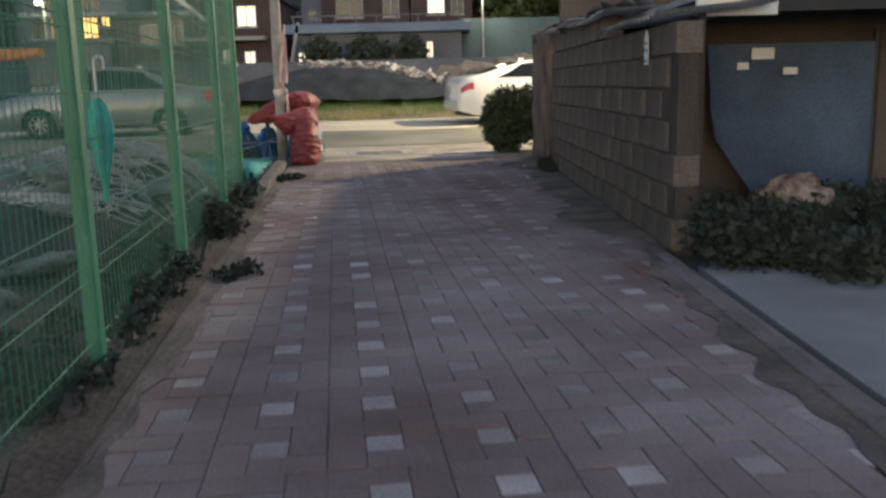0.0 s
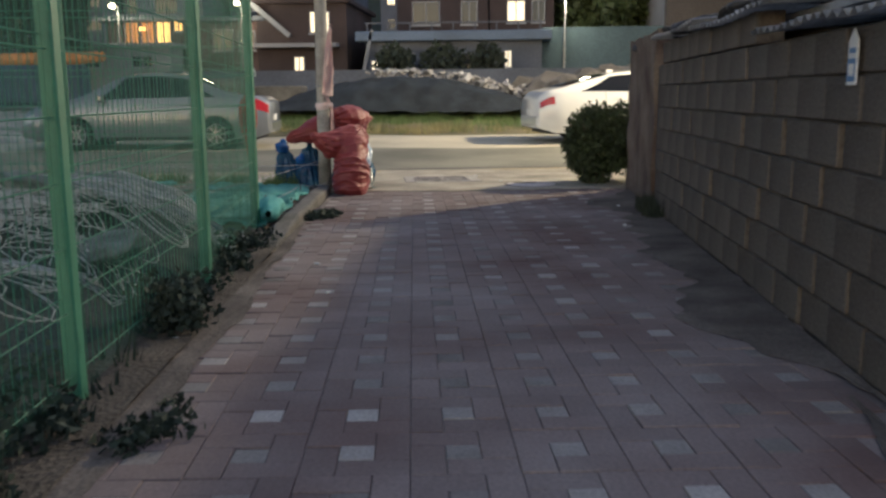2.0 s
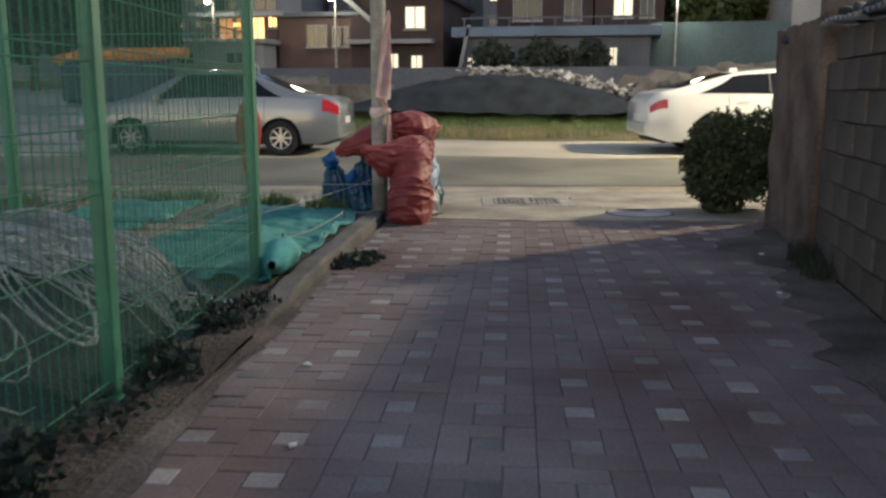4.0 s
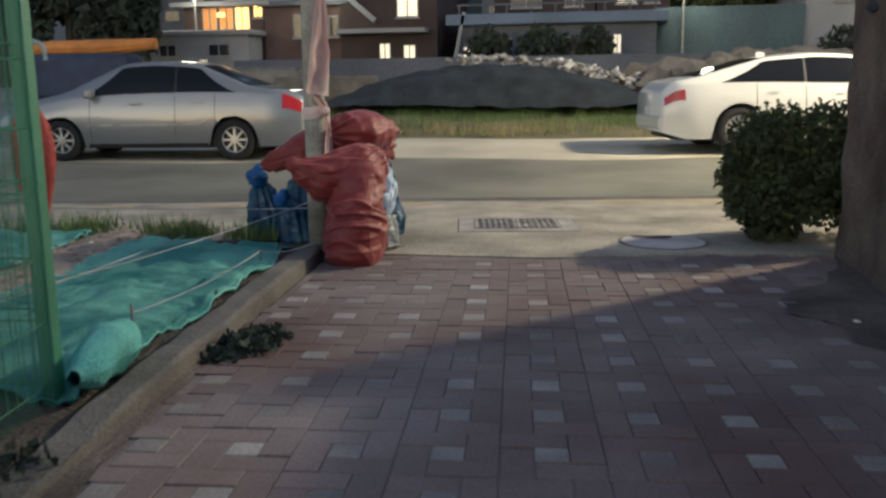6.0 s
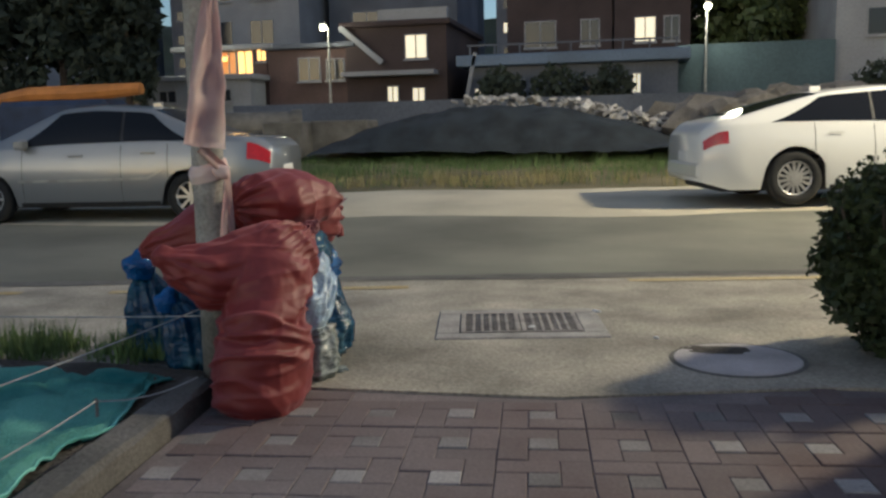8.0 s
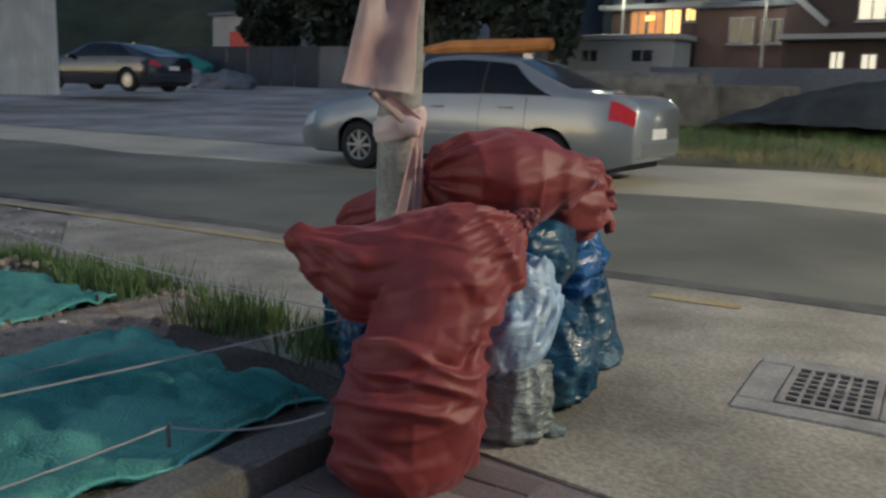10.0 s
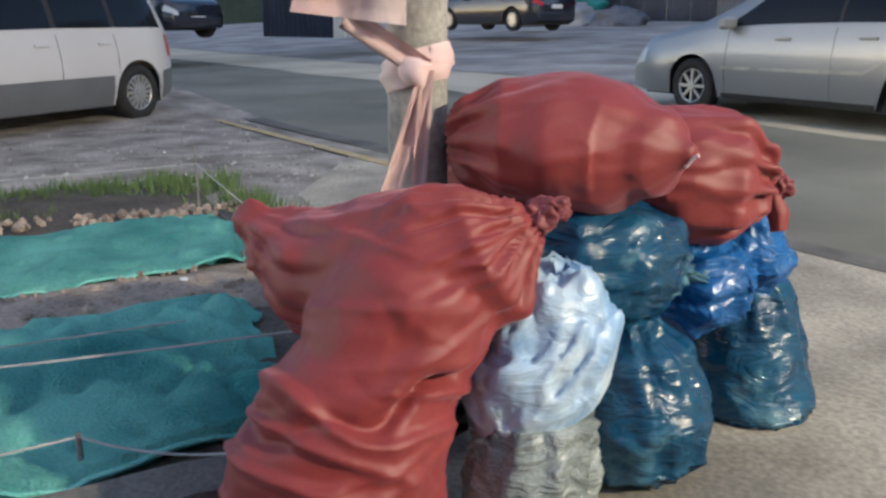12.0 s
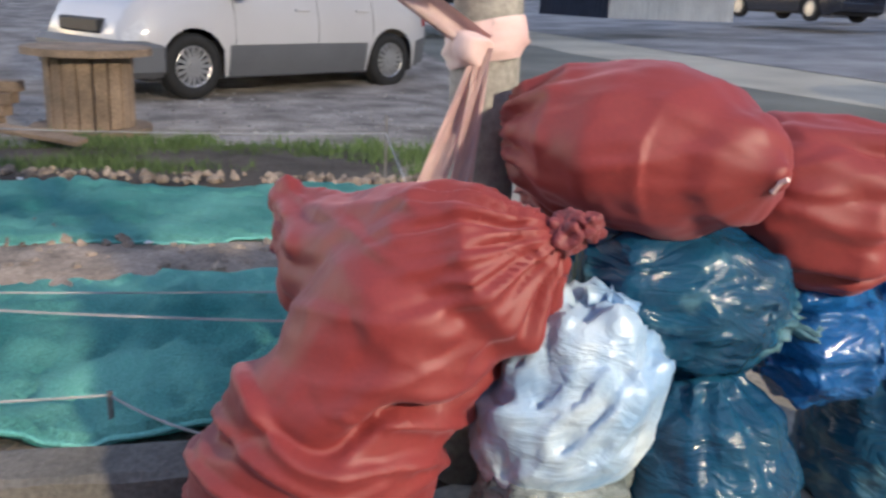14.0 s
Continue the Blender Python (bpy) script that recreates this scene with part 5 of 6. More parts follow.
def car(name, label, m, spec):
    """A car along +x, middle at the origin. spec: length, width, wheel places, and tables of heights along the length."""
    L, W, r = spec["length"], spec["width"], spec["wheel"]
    xr, xf = spec["rear"], spec["front"]
    ob = thing(name, label, "car", m)
    top, belt, half = spec["top"], spec["belt"], W / 2

    def width_at(x):
        e = min(x + L / 2, L / 2 - x)
        return half * (1 - 0.16 * max(0, 1 - e / 0.55) ** 2.2)

    def bottom(x):
        z = 0.2 + 0.1 * max(0, 1 - (x + L / 2) / 0.35) + 0.05 * max(0, 1 - (L / 2 - x) / 0.3)
        for c in (xr, xf):
            ra = r * 1.16
            if abs(x - c) < ra:
                z = max(z, r + math.sqrt(max(0, ra * ra - (x - c) ** 2)))
        return z

    def point(x, s):
        """s 0..1: sill to belt; 1..2: belt to roof edge; 2..3: roof edge to the middle line."""
        w, zt, zb = width_at(x), smooth_table(top, x), smooth_table(belt, x)
        zt = max(zt, zb + 0.02)
        lift = zt - zb
        roofw = w * (0.90 - 0.42 * min(1, lift / 0.5) * 0.55)
        if s <= 1:
            z0 = bottom(x)
            z = z0 + (zb - z0) * s
            zz = (z - 0.2) / max(0.1, zb - 0.2)
            y = w * (0.955 + 0.045 * math.sin(math.pi * min(1, max(0, zz))) - 0.05 * max(0, zz - 0.75) * 2 - 0.05 * max(0, 0.2 - zz) * 2)
            return Vector((x, y, z))
        y1 = w * 0.93
        if s <= 2:
            t = s - 1
            return Vector((x, y1 + (roofw - y1) * t ** 1.25, zb + lift * (0.93 * t)))
        t = s - 2
        return Vector((x, roofw * (1 - t), zb + lift * (0.93 + 0.07 * math.sin(t * math.pi / 2))))

    xs = [-L / 2 + L * i / 110 for i in range(111)]
    ss = [0, 0.12, 0.3, 0.5, 0.7, 0.86, 0.95, 1, 1.12, 1.35, 1.6, 1.85, 2, 2.12, 2.4, 2.7, 3]
    bm = bmesh.new()
    G = [[bm.verts.new(point(x, s)) for s in ss] for x in xs]
    H = [[bm.verts.new(Vector((point(x, s).x, -point(x, s).y, point(x, s).z))) for s in ss[:-1]] for x in xs]
    for i in range(len(xs)):
        H[i].append(G[i][-1])
    for i in range(len(xs) - 1):
        for j in range(len(ss) - 1):
            bm.faces.new((G[i][j], G[i + 1][j], G[i + 1][j + 1], G[i][j + 1]))
            bm.faces.new((H[i][j], H[i][j + 1], H[i + 1][j + 1], H[i + 1][j]))
    for i in (0, -1):
        bm.faces.new(G[i] + H[i][:-1][::-1])
    body = part("body", bm, spec["paint"], ob, smooth=True)
    part("underbody", boxed(-L / 2 + 0.25, L / 2 - 0.25, -half * 0.86, half * 0.86, 0.18, 0.55), "trim", ob)

    def patch(name, xfn, s0, s1, material, both=True, off=0.006, nu=10, nv=6, label=""):
        for sg in ((1, -1) if both else (1,)):
            bm = bmesh.new()
            def f(u, v, sg=sg):
                s = s0 + (s1 - s0) * v
                a, b = xfn(s)
                p = point(a + (b - a) * u, s)
                return Vector((p.x, sg * (p.y + off * (s < 2.0)), p.z + off * (s > 1.3)))
            grid(bm, f, nu, nv)
            part(name, bm, material, ob, label, True)

    # side windows, each slanted like the pillars
    for a0, a1, b0, b1 in spec["side"]:
        patch("side_window", lambda s, a0=a0, a1=a1, b0=b0, b1=b1: (a0 + (b0 - a0) * (s - 1.1) / 0.78, a1 + (b1 - a1) * (s - 1.1) / 0.78), 1.1, 1.88, "car_glass")
    for (a0, a1, b0, b1), (c0, c1, d0, d1) in zip(spec["side"], spec["side"][1:]):
        patch("pillar", lambda s, a1=a1, c0=c0, b1=b1, d0=d0: (a1 - 0.01 + (b1 - a1) * (s - 1.1) / 0.78, c0 + 0.01 + (d0 - c0) * (s - 1.1) / 0.78), 1.1, 1.88, "trim", off=0.003, nu=2)
    for nm, (x0, x1) in (("windscreen", spec["screen"]), ("rear_window", spec["backlight"])):
        bm = bmesh.new()
        def f(u, v, x0=x0, x1=x1):
            x = x0 + (x1 - x0) * u
            s = 2.06 + 0.94 * (1 - abs(v * 2 - 1))
            p = point(x, s)
            return Vector((p.x, p.y * (1 if v < 0.5 else -1), p.z + 0.006))
        grid(bm, f, 8, 16)
        part(nm, bm, "car_glass", ob, smooth=True)
    for s0, s1, x0, x1, material, nm in spec["patches"]:
        patch(nm, lambda s, x0=x0, x1=x1: (x0, x1), s0, s1, material, off=0.008)
    for x in spec["handles"]:
        for sg in (1, -1):
            p = point(x, 0.86)
            part("door_handle", boxed(x - 0.09, x + 0.09, sg * p.y - 0.012, sg * p.y + 0.018 * sg + 0.004, p.z - 0.012, p.z + 0.014, 0.004), spec["paint"], ob)
    for x in spec["seams"]:
        for sg in (1, -1):
            bm = bmesh.new()
            pts = [Vector((point(x, s).x, sg * (point(x, s).y + 0.0005), point(x, s).z)) for s in (0.05, 0.3, 0.5, 0.7, 0.9, 1.0)]
            part("door_seam", tube(bm, pts, 0.004, 4), "trim", ob)
    for sg in (1, -1):
        p = point(spec["mirror"], 1.1)
        bm = boxed(p.x - 0.07, p.x + 0.05, -0.1, 0.1, -0.06, 0.07, 0.03)
        bmesh.ops.translate(bm, verts=bm.verts, vec=(0, sg * (p.y + 0.09), p.z + 0.03))
        part("mirror", bm, spec.get("mirror_paint", spec["paint"]), ob, smooth=False)
    zb = smooth_table(belt, -L / 2 + 0.05)
    part("number_plate", boxed(-L / 2 - 0.012, -L / 2 + 0.03, -0.22, 0.22, zb - 0.32, zb - 0.2, 0.004), "white_paint", ob)
    part("number_plate", boxed(L / 2 - 0.03, L / 2 + 0.012, -0.22, 0.22, 0.38, 0.5, 0.004), "white_paint", ob)
    part("bumper", boxed(-L / 2 - 0.03, -L / 2 + 0.25, -half * 0.8, half * 0.8, 0.32, 0.55, 0.05), spec["bumper"], ob)
    if "wide_bumper" in spec:
        part("bumper", boxed(L / 2 - 0.42, L / 2 + 0.07, -half * 1.01, half * 1.01, 0.22, 0.56, 0.06), spec["bumper"], ob)
        part("grille", boxed(L / 2 - 0.2, L / 2 + 0.03, -half * 0.45, half * 0.45, 0.6, 0.74, 0.02), "trim", ob)
    else:
        part("bumper", boxed(L / 2 - 0.25, L / 2 + 0.02, -half * 0.8, half * 0.8, 0.28, 0.52, 0.05), spec["bumper"], ob)
    z = smooth_table(top, spec["fin"])
    part("antenna_fin", boxed(spec["fin"] - 0.08, spec["fin"] + 0.06, -0.012, 0.012, z - 0.02, z + 0.055, 0.01), spec["paint"], ob)
    for x in (xr, xf):
        for sg in (1, -1):
            wheel(ob, x, sg * (half - 0.115), r, 0.2, spec["spokes"])
    return ob


silver = dict(length=4.51, width=1.71, wheel=0.30, rear=-1.28, front=1.255, paint="silver", bumper="silver", spokes=8,
              top=[(-2.26, 0.80), (-2.2, 0.98), (-1.55, 1.03), (-0.75, 1.39), (-0.1, 1.44), (0.35, 1.41), (1.15, 0.99), (2.0, 0.80), (2.2, 0.70), (2.26, 0.55)],
              belt=[(-2.26, 0.78), (-2.1, 0.93), (-1.4, 0.95), (0.0, 0.91), (1.1, 0.89), (1.9, 0.73), (2.2, 0.62), (2.26, 0.52)],
              side=[(-1.32, -0.47, -0.80, -0.45), (-0.43, 0.92, -0.42, 0.36)], screen=(0.42, 1.08), backlight=(-1.5, -0.8),
              patches=[(0.72, 1.0, -2.24, -1.98, "red_lamp", "tail_light"), (0.66, 0.98, 1.98, 2.22, "clear_lamp", "headlight"), (0.42, 0.47, -0.95, 0.85, "steel", "trim_strip"), (0.0, 0.07, -0.9, 0.85, "trim", "sill")],
              handles=[-0.78, 0.12], seams=[-1.02, -0.44, 0.8], mirror=0.78, fin=-0.62)
for key in ("top", "belt"):
    silver[key] = [(x * 1.03, z * 1.02) for x, z in silver[key]]
silver["side"] = [tuple(x * 1.03 for x in w) for w in silver["side"]]
silver["patches"] = [(a, b, x0 * 1.03, x1 * 1.03, mt, nm) for a, b, x0, x1, mt, nm in silver["patches"]]
for key in ("length", "rear", "front", "mirror"):
    silver[key] *= 1.03
for key in ("screen", "backlight", "handles", "seams"):
    silver[key] = [x * 1.03 for x in silver[key]]
car("sedan", "silver-grey four-door sedan with tinted windows, parked", pose(-5.6, 18.42, 0.11, 0, 0, 187), silver)

white = dict(length=4.9, width=1.86, wheel=0.335, rear=-1.33, front=1.64, paint="white_car", bumper="white_car", spokes=15,
             top=[(-2.45, 0.80), (-2.38, 1.03), (-2.0, 1.09), (-1.5, 1.24), (-0.9, 1.40), (-0.15, 1.465), (0.4, 1.44), (1.2, 1.05), (2.1, 0.88), (2.38, 0.74), (2.45, 0.55)],
             belt=[(-2.45, 0.78), (-2.3, 0.98), (-1.5, 1.0), (0.0, 0.96), (1.1, 0.94), (2.0, 0.82), (2.38, 0.66), (2.45, 0.52)],
             side=[(-1.62, -0.40, -1.0, -0.38), (-0.36, 1.02, -0.35, 0.44)], screen=(0.48, 1.12), backlight=(-1.95, -1.0),
             patches=[(0.72, 0.92, -2.42, -2.14, "red_lamp", "tail_light"), (0.7, 0.95, 2.1, 2.4, "clear_lamp", "headlight"), (0.0, 0.06, -0.9, 1.2, "trim", "sill")],
             handles=[-0.85, 0.15], seams=[-1.1, -0.38, 0.92], mirror=0.88, fin=-0.75)
car("sedan", "white four-door sedan with dark glass, parked on the shoulder", pose(4.15, 20.42, 0.14, 0, 0, 12), white)

van = dict(wide_bumper=True, length=4.5, width=1.75, wheel=0.315, rear=-1.32, front=1.30, paint="van_paint", bumper="van_grey", spokes=16,
           top=[(-2.25, 1.0), (-2.2, 1.45), (-2.0, 1.62), (-0.5, 1.67), (0.5, 1.62), (1.35, 1.06), (2.1, 0.92), (2.22, 0.75), (2.25, 0.5)],
           belt=[(-2.25, 0.95), (-2.1, 0.98), (0.0, 0.97), (1.3, 0.95), (2.0, 0.82), (2.2, 0.7), (2.25, 0.5)],
           side=[(-2.05, -1.2, -1.92, -1.18), (-1.12, -0.28, -1.1, -0.28), (-0.2, 0.98, -0.2, 0.5)], screen=(0.58, 1.26), backlight=(-2.24, -2.1),
           patches=[(0.62, 0.98, -2.24, -2.12, "red_lamp", "tail_light"), (0.6, 0.95, 2.0, 2.22, "clear_lamp", "headlight"), (0.0, 0.42, -0.88, 0.86, "van_grey", "cladding"), (0.0, 0.42, -2.22, -1.74, "van_grey", "cladding"), (0.0, 0.42, 1.74, 2.2, "van_grey", "cladding")],
           handles=[-0.95, 0.0], seams=[-1.14, -0.24, 0.95], mirror=0.92, fin=-1.6, mirror_paint="van_grey")
for key in ("top", "belt"):
    van[key] = [(x * 0.9, z) for x, z in van[key]]
van["side"] = [tuple(x * 0.9 for x in w) for w in van["side"]]
for key in ("screen", "backlight", "handles", "seams"):
    van[key] = [x * 0.9 for x in van[key]]
van["patches"] = [(a, b, x0 * 0.9, x1 * 0.9, mt, nm) for a, b, x0, x1, mt, nm in van["patches"] if nm != "cladding"] + [(0.0, 0.42, -0.93, 0.93, "van_grey", "cladding"), (0.0, 0.42, -2.0, -1.74, "van_grey", "cladding"), (0.0, 0.42, 1.74, 2.0, "van_grey", "cladding")]
van.update(length=4.05, rear=-1.33, front=1.33, mirror=0.83, fin=-1.45)
car("minivan", "white minivan with grey lower cladding, parked in the lot", pose(-9.3, 10.28, 0, 0, 0, -47.5), van)

dark = dict(white)
dark.update(paint="dark_car", bumper="dark_car", length=4.6)
car("sedan", "dark blue car parked far off in the lot", pose(*lot(-18.2, 19.6), 0, 0, 195), dark)
car("sedan", "black car parked beside the container fence", pose(*lot(-16.0, 10.9), 0, 0, 35), dark)

# ---------------------------------------------------------------- things in the western lot
spool = thing("cable_drum", "weathered wooden cable drum standing on end", "cable drum", pose(-5.55, 9.52, 0))
part("flange", tube(bmesh.new(), [(0, 0, 0.03), (0, 0, 0.07)], 0.42, 32), "wood", spool)
part("flange", tube(bmesh.new(), [(0, 0, 0.58), (0, 0, 0.63)], 0.44, 32), "wood", spool)
for k in range(18):
    a = 2 * math.pi * k / 18
    part("stave", boxed(-0.045, 0.045, 0.27, 0.30, 0.07, 0.58, 0.004, Matrix.Rotation(a, 4, "Z")), "wood", spool)
tagged(part("plank", boxed(-0.32, 0.32, -0.06, 0.06, 0, 0.03, 0.004, pose(-4.8, 9.4, 0.10, 6, 4, 70)), "wood", None), "short weathered plank lying in the grass", "plank")
for k in range(4):
    ob = part("timber", boxed(-0.55, 0.55, -0.07, 0.07, 0.002 + 0.085 * k, 0.085 + 0.085 * k, 0.006, pose(-5.9, 8.3 + 0.03 * k, 0, 0, 0, 70 + 5 * k)), "wood", None)
    tagged(ob, "dark weathered timber in a small stack", "timber", "stacked timbers")

def corrugated(bm, a, b, z0, z1, pitch=0.18, depth=0.03):
    a, b = Vector(a), Vector(b)
    n = int((b - a).length / pitch) * 4
    d = (b - a).normalized()
    s = Vector((-d.y, d.x, 0))
    def f(u, v):
        k = round(u * n) % 4
        p = a + (b - a) * u + s * (depth if k in (1, 2) else 0)
        p.z = z0 + (z1 - z0) * v
        return p
    grid(bm, f, n, 1)
    bmesh.ops.solidify(bm, geom=bm.faces[:], thickness=0.02)
    return bm

panel = thing("container", "white ribbed steel storage container", "container")
part("side", corrugated(bmesh.new(), lot(-14.9, 14.6), lot(-16.2, 17.4), 0.7, 3.1), "white_paint", panel)
part("end", corrugated(bmesh.new(), lot(-16.7, 13.5), lot(-14.9, 14.6), 0.7, 3.1), "navy", panel)
part("roof", slab(bmesh.new(), [lot(x, y)[:2] for x, y in ((-14.9, 14.6), (-16.2, 17.4), (-18.0, 16.3), (-16.7, 13.5))], 3.1, 3.16), "white_paint", panel)
fence2 = thing("hoarding", "grey and white panelled site hoarding", "hoarding")
for k in range(9):
    x = -38 + k * 1.5
    part("panel", corrugated(bmesh.new(), far(x, 34.5 + 0.1 * k), far(x + 1.46, 34.6 + 0.1 * k), far(x, 34.5, 0.35).z, far(x, 34.5, 2.35).z), "white_house" if k > 6 else "grey_house", fence2)
bm = corrugated(bmesh.new(), lot(-16.0, 3.6), lot(-13.5, 9.9), 0.3, 3.2)
structure("lot_fence", bm, "teal_wall", "faded green sheet fence closing the lot", "fence")

def crumple(name, label, cat, x, y, z, rx, ry, rz, material, seed):
    bm = bmesh.new()
    bmesh.ops.create_icosphere(bm, subdivisions=4, radius=1)
    for v in bm.verts:
        n = v.co.normalized()
        k = 1 + 0.35 * noise.noise(n * 2 + Vector((seed, 0, 0))) + 0.15 * noise.noise(n * 6 + Vector((0, seed, 0)))
        v.co = Vector((n.x * rx, n.y * ry, max(-0.5, n.z) * rz)) * k
    ob = part(name, bm, material, None, smooth=True)
    foot = far(x, y, z) if y > 24 else lot(x, y, z) if x < -10 else Vector((x, y, z))
    ob.matrix_world = Matrix.Translation(foot + Vector((0, 0, rz * 0.45)))
    return tagged(ob, label, cat)

crumple("tarp_heap", "heap under a teal tarpaulin before the hoarding", "tarpaulin", -36.0, 33.2, 0.3, 3.0, 1.2, 1.1, "teal_tarp", 2)
crumple("bulk_bag", "heap of white bulk bags before the hoarding", "bags", -33.0, 31.6, 0.3, 1.9, 0.8, 0.75, "white_house", 5)
crumple("bulk_bag", "pile of grey sacks and scrap", "bags", -29.6, 32.0, 0.3, 1.4, 0.8, 0.6, "grey_house", 7)
crumple("bulk_bag", "white wrapped bundles at the lot edge", "bags", -20.5, 21.5, 0.0, 1.1, 0.6, 0.5, "white_house", 8)
# crumpled stand-in for an unidentified brown and white lump
crumple("brown_lump", "rust-brown and white crumpled lump in the weeds", "sack", 3.6, 4.75, 0.12, 0.26, 0.18, 0.2, "rust", 3)

digger = thing("digger_arm", "orange machine arm resting over a navy tarpaulin", "machine", pose(*far(-14.5, 30.0, 0.45)))
part("arm", tube(bmesh.new(), [(-2.4, 0, 1.35), (-1.2, 0, 1.5), (0.5, 0, 1.5), (2.2, 0, 1.58)], [0.16, 0.22, 0.24, 0.16], 10), "orange", digger)
bm = bmesh.new()
box(bm, -1.9, 1.5, -0.6, 0.6, 0, 1.32, 0.15)
part("covered_base", bm, "navy", digger, "navy tarpaulin cover")

pipe = thing("concrete_pipe", "large pale concrete pipe lying on the ground", "pipe", pose(*far(-8.6, 28.3, 0.95), 0, 0, 20))
bm = bmesh.new()
tube(bm, [(-1.6, 0, 0), (1.6, 0, 0)], 0.42, 24)
part("barrel", bm, "kerb", pipe)
part("collar", tube(bmesh.new(), [(1.4, 0, 0), (1.65, 0, 0)], 0.47, 24), "kerb", pipe)
for k, (x, y, w) in enumerate(((-6.3, 27.6, 1.4), (-7.2, 26.9, 0.9))):
    tagged(part("culvert_block", boxed(0, w, 0, 0.9, -0.15, 0.7, 0.03, Matrix.Translation(far(x, y))), "kerb", None), "rough precast concrete block in the grass", "concrete block", "precast blocks")

# ---------------------------------------------------------------- netted rubble mound
def mound(u, v):
    x = -5.9 + 8.6 * u
    y = 26.2 + 4.2 * v
    prof = (math.sin(math.pi * min(1, u * 1.02)) ** 0.55) * (0.55 + 0.5 * math.sin(math.pi * (u * 0.75 + 0.12)))
    z = 0.42 + 0.95 * prof * math.sin(math.pi * min(1, v * 1.2)) ** 0.8
    return far(x, y, z + ripple(x, y, 1.5, 0.1) + ripple(x, y, 5, 0.04))
bm = grid(bmesh.new(), mound, 70, 30)
tagged(part("netted_mound", bm, "net_dark", None, smooth=True), "long spoil mound draped in dark netting", "mound")
rng = random.Random(31)
chips = bmesh.new()
for k in range(420):
    u = 0.35 + 0.6 * rng.random() ** 0.9
    p = mound(u, rng.uniform(0.36, 0.7))
    s = rng.uniform(0.03, 0.13)
    box(chips, -s, s, -s * 0.7, s * 0.7, -s * 0.25, s * 0.25, 0, pose(p.x + rng.uniform(-0.1, 0.5), p.y + 0.5, p.z + rng.uniform(-0.05, 0.22), rng.uniform(-50, 50), rng.uniform(-50, 50), rng.uniform(0, 180)))
tagged(part("rubble_chips", chips, "chip", None), "pale broken rubble chips on the mound", "rubble", "", "stuff")
for k in range(34):
    x, y = rng.uniform(2.0, 9.5), rng.uniform(27.5, 31.5)
    s = rng.uniform(0.25, 0.62)
    bm = bmesh.new()
    bmesh.ops.create_icosphere(bm, subdivisions=2, radius=1)
    for v in bm.verts:
        n = v.co.normalized()
        v.co = Vector((n.x * 1.4, n.y, n.z * 0.75)) * (1 + 0.5 * noise.noise(n * 1.3 + Vector((k * 2.0, 0, 0)))) * s
    ob = part("boulder", bm, "stone", None)
    ob.matrix_world = pose(*far(x, y, 0.5 + s * 0.45 + 0.55 * max(0, 1 - abs(x - 5.5) / 3.5) * rng.random() * 1.6), rng.uniform(-30, 30), rng.uniform(-30, 30), rng.uniform(0, 180))
    tagged(ob, "rough grey broken boulder in the rubble heap", "boulder", "boulders")
heap2 = bmesh.new()
def rubble_bank(u, v):
    x, y = 1.5 + 10 * u, 28.0 + 6 * v
    return far(x, y, 0.4 + 1.3 * math.sin(math.pi * u) ** 0.6 * math.sin(math.pi * min(1, v * 1.3 + 0.05)) + ripple(x, y, 1.2, 0.2) + ripple(x, y, 4, 0.08))
grid(heap2, rubble_bank, 50, 30)
tagged(part("rubble_bank", heap2, "stone", None), "bank of broken stone and soil", "rubble", "", "stuff")


# ---------------------------------------------------------------- trees
def tree(label, x, y, z, h, spread, seed, n=5200, material="dark_leaf", leaf=0.32):
    rng = random.Random(seed)
    ob = thing("tree", label, "tree", pose(*far(x, y, z)), "trees")
    bm = bmesh.new()
    tube(bm, [(0, 0, 0), (0.05, 0, h * 0.3), (-0.05, 0.1, h * 0.6), (0, 0, h * 0.92)], [0.24, 0.18, 0.11, 0.03], 10)
    tips = []
    for k in range(11):
        a, z0 = k * 2.4, h * (0.25 + 0.055 * k)
        tip = Vector((spread * 0.75 * math.cos(a) * rng.uniform(0.5, 1), spread * 0.75 * math.sin(a) * rng.uniform(0.5, 1), z0 + h * rng.uniform(0.08, 0.25)))
        tube(bm, [(0, 0, z0), tip * 0.5 + Vector((0, 0, z0 * 0.5)), tip], [0.08, 0.05, 0.02], 6)
        tips.append(tip)
    part("trunk", bm, "bark", ob)
    bm = bmesh.new()
    for t in tips:
        leaf_cloud(bm, t, (spread * rng.uniform(0.32, 0.5), spread * rng.uniform(0.32, 0.5), h * rng.uniform(0.12, 0.19)), n // 13, leaf, rng, 0.1)
    leaf_cloud(bm, (0, 0, h * 0.86), (spread * 0.4, spread * 0.4, h * 0.16), n // 8, leaf, rng, 0.1)
    part("crown", bm, material, ob)
    return ob


for k, (x, y, h, s) in enumerate(((-27.0, 40, 7.2, 2.2), (-24.4, 39.0, 7.6, 2.3), (-21.8, 40.0, 7.9, 2.3), (-19.4, 41.0, 7.6, 1.6), (-33.0, 41.0, 6.4, 2.4), (-36.8, 40.0, 5.6, 2.0), (-29.8, 41.5, 5.4, 1.6))):
    tree("dark evergreen tree before the houses", x, y, 0.4, h, s, 40 + k)
for k, (x, y, h, s) in enumerate(((8.5, 56, 8.0, 3.2), (12.5, 58, 8.6, 3.4), (5.0, 60, 8.2, 3.0))):
    tree("broad tree behind the teal wall lit by a street lamp", x, y, 0.5, h, s, 60 + k, 4200, "leaf", 0.4)
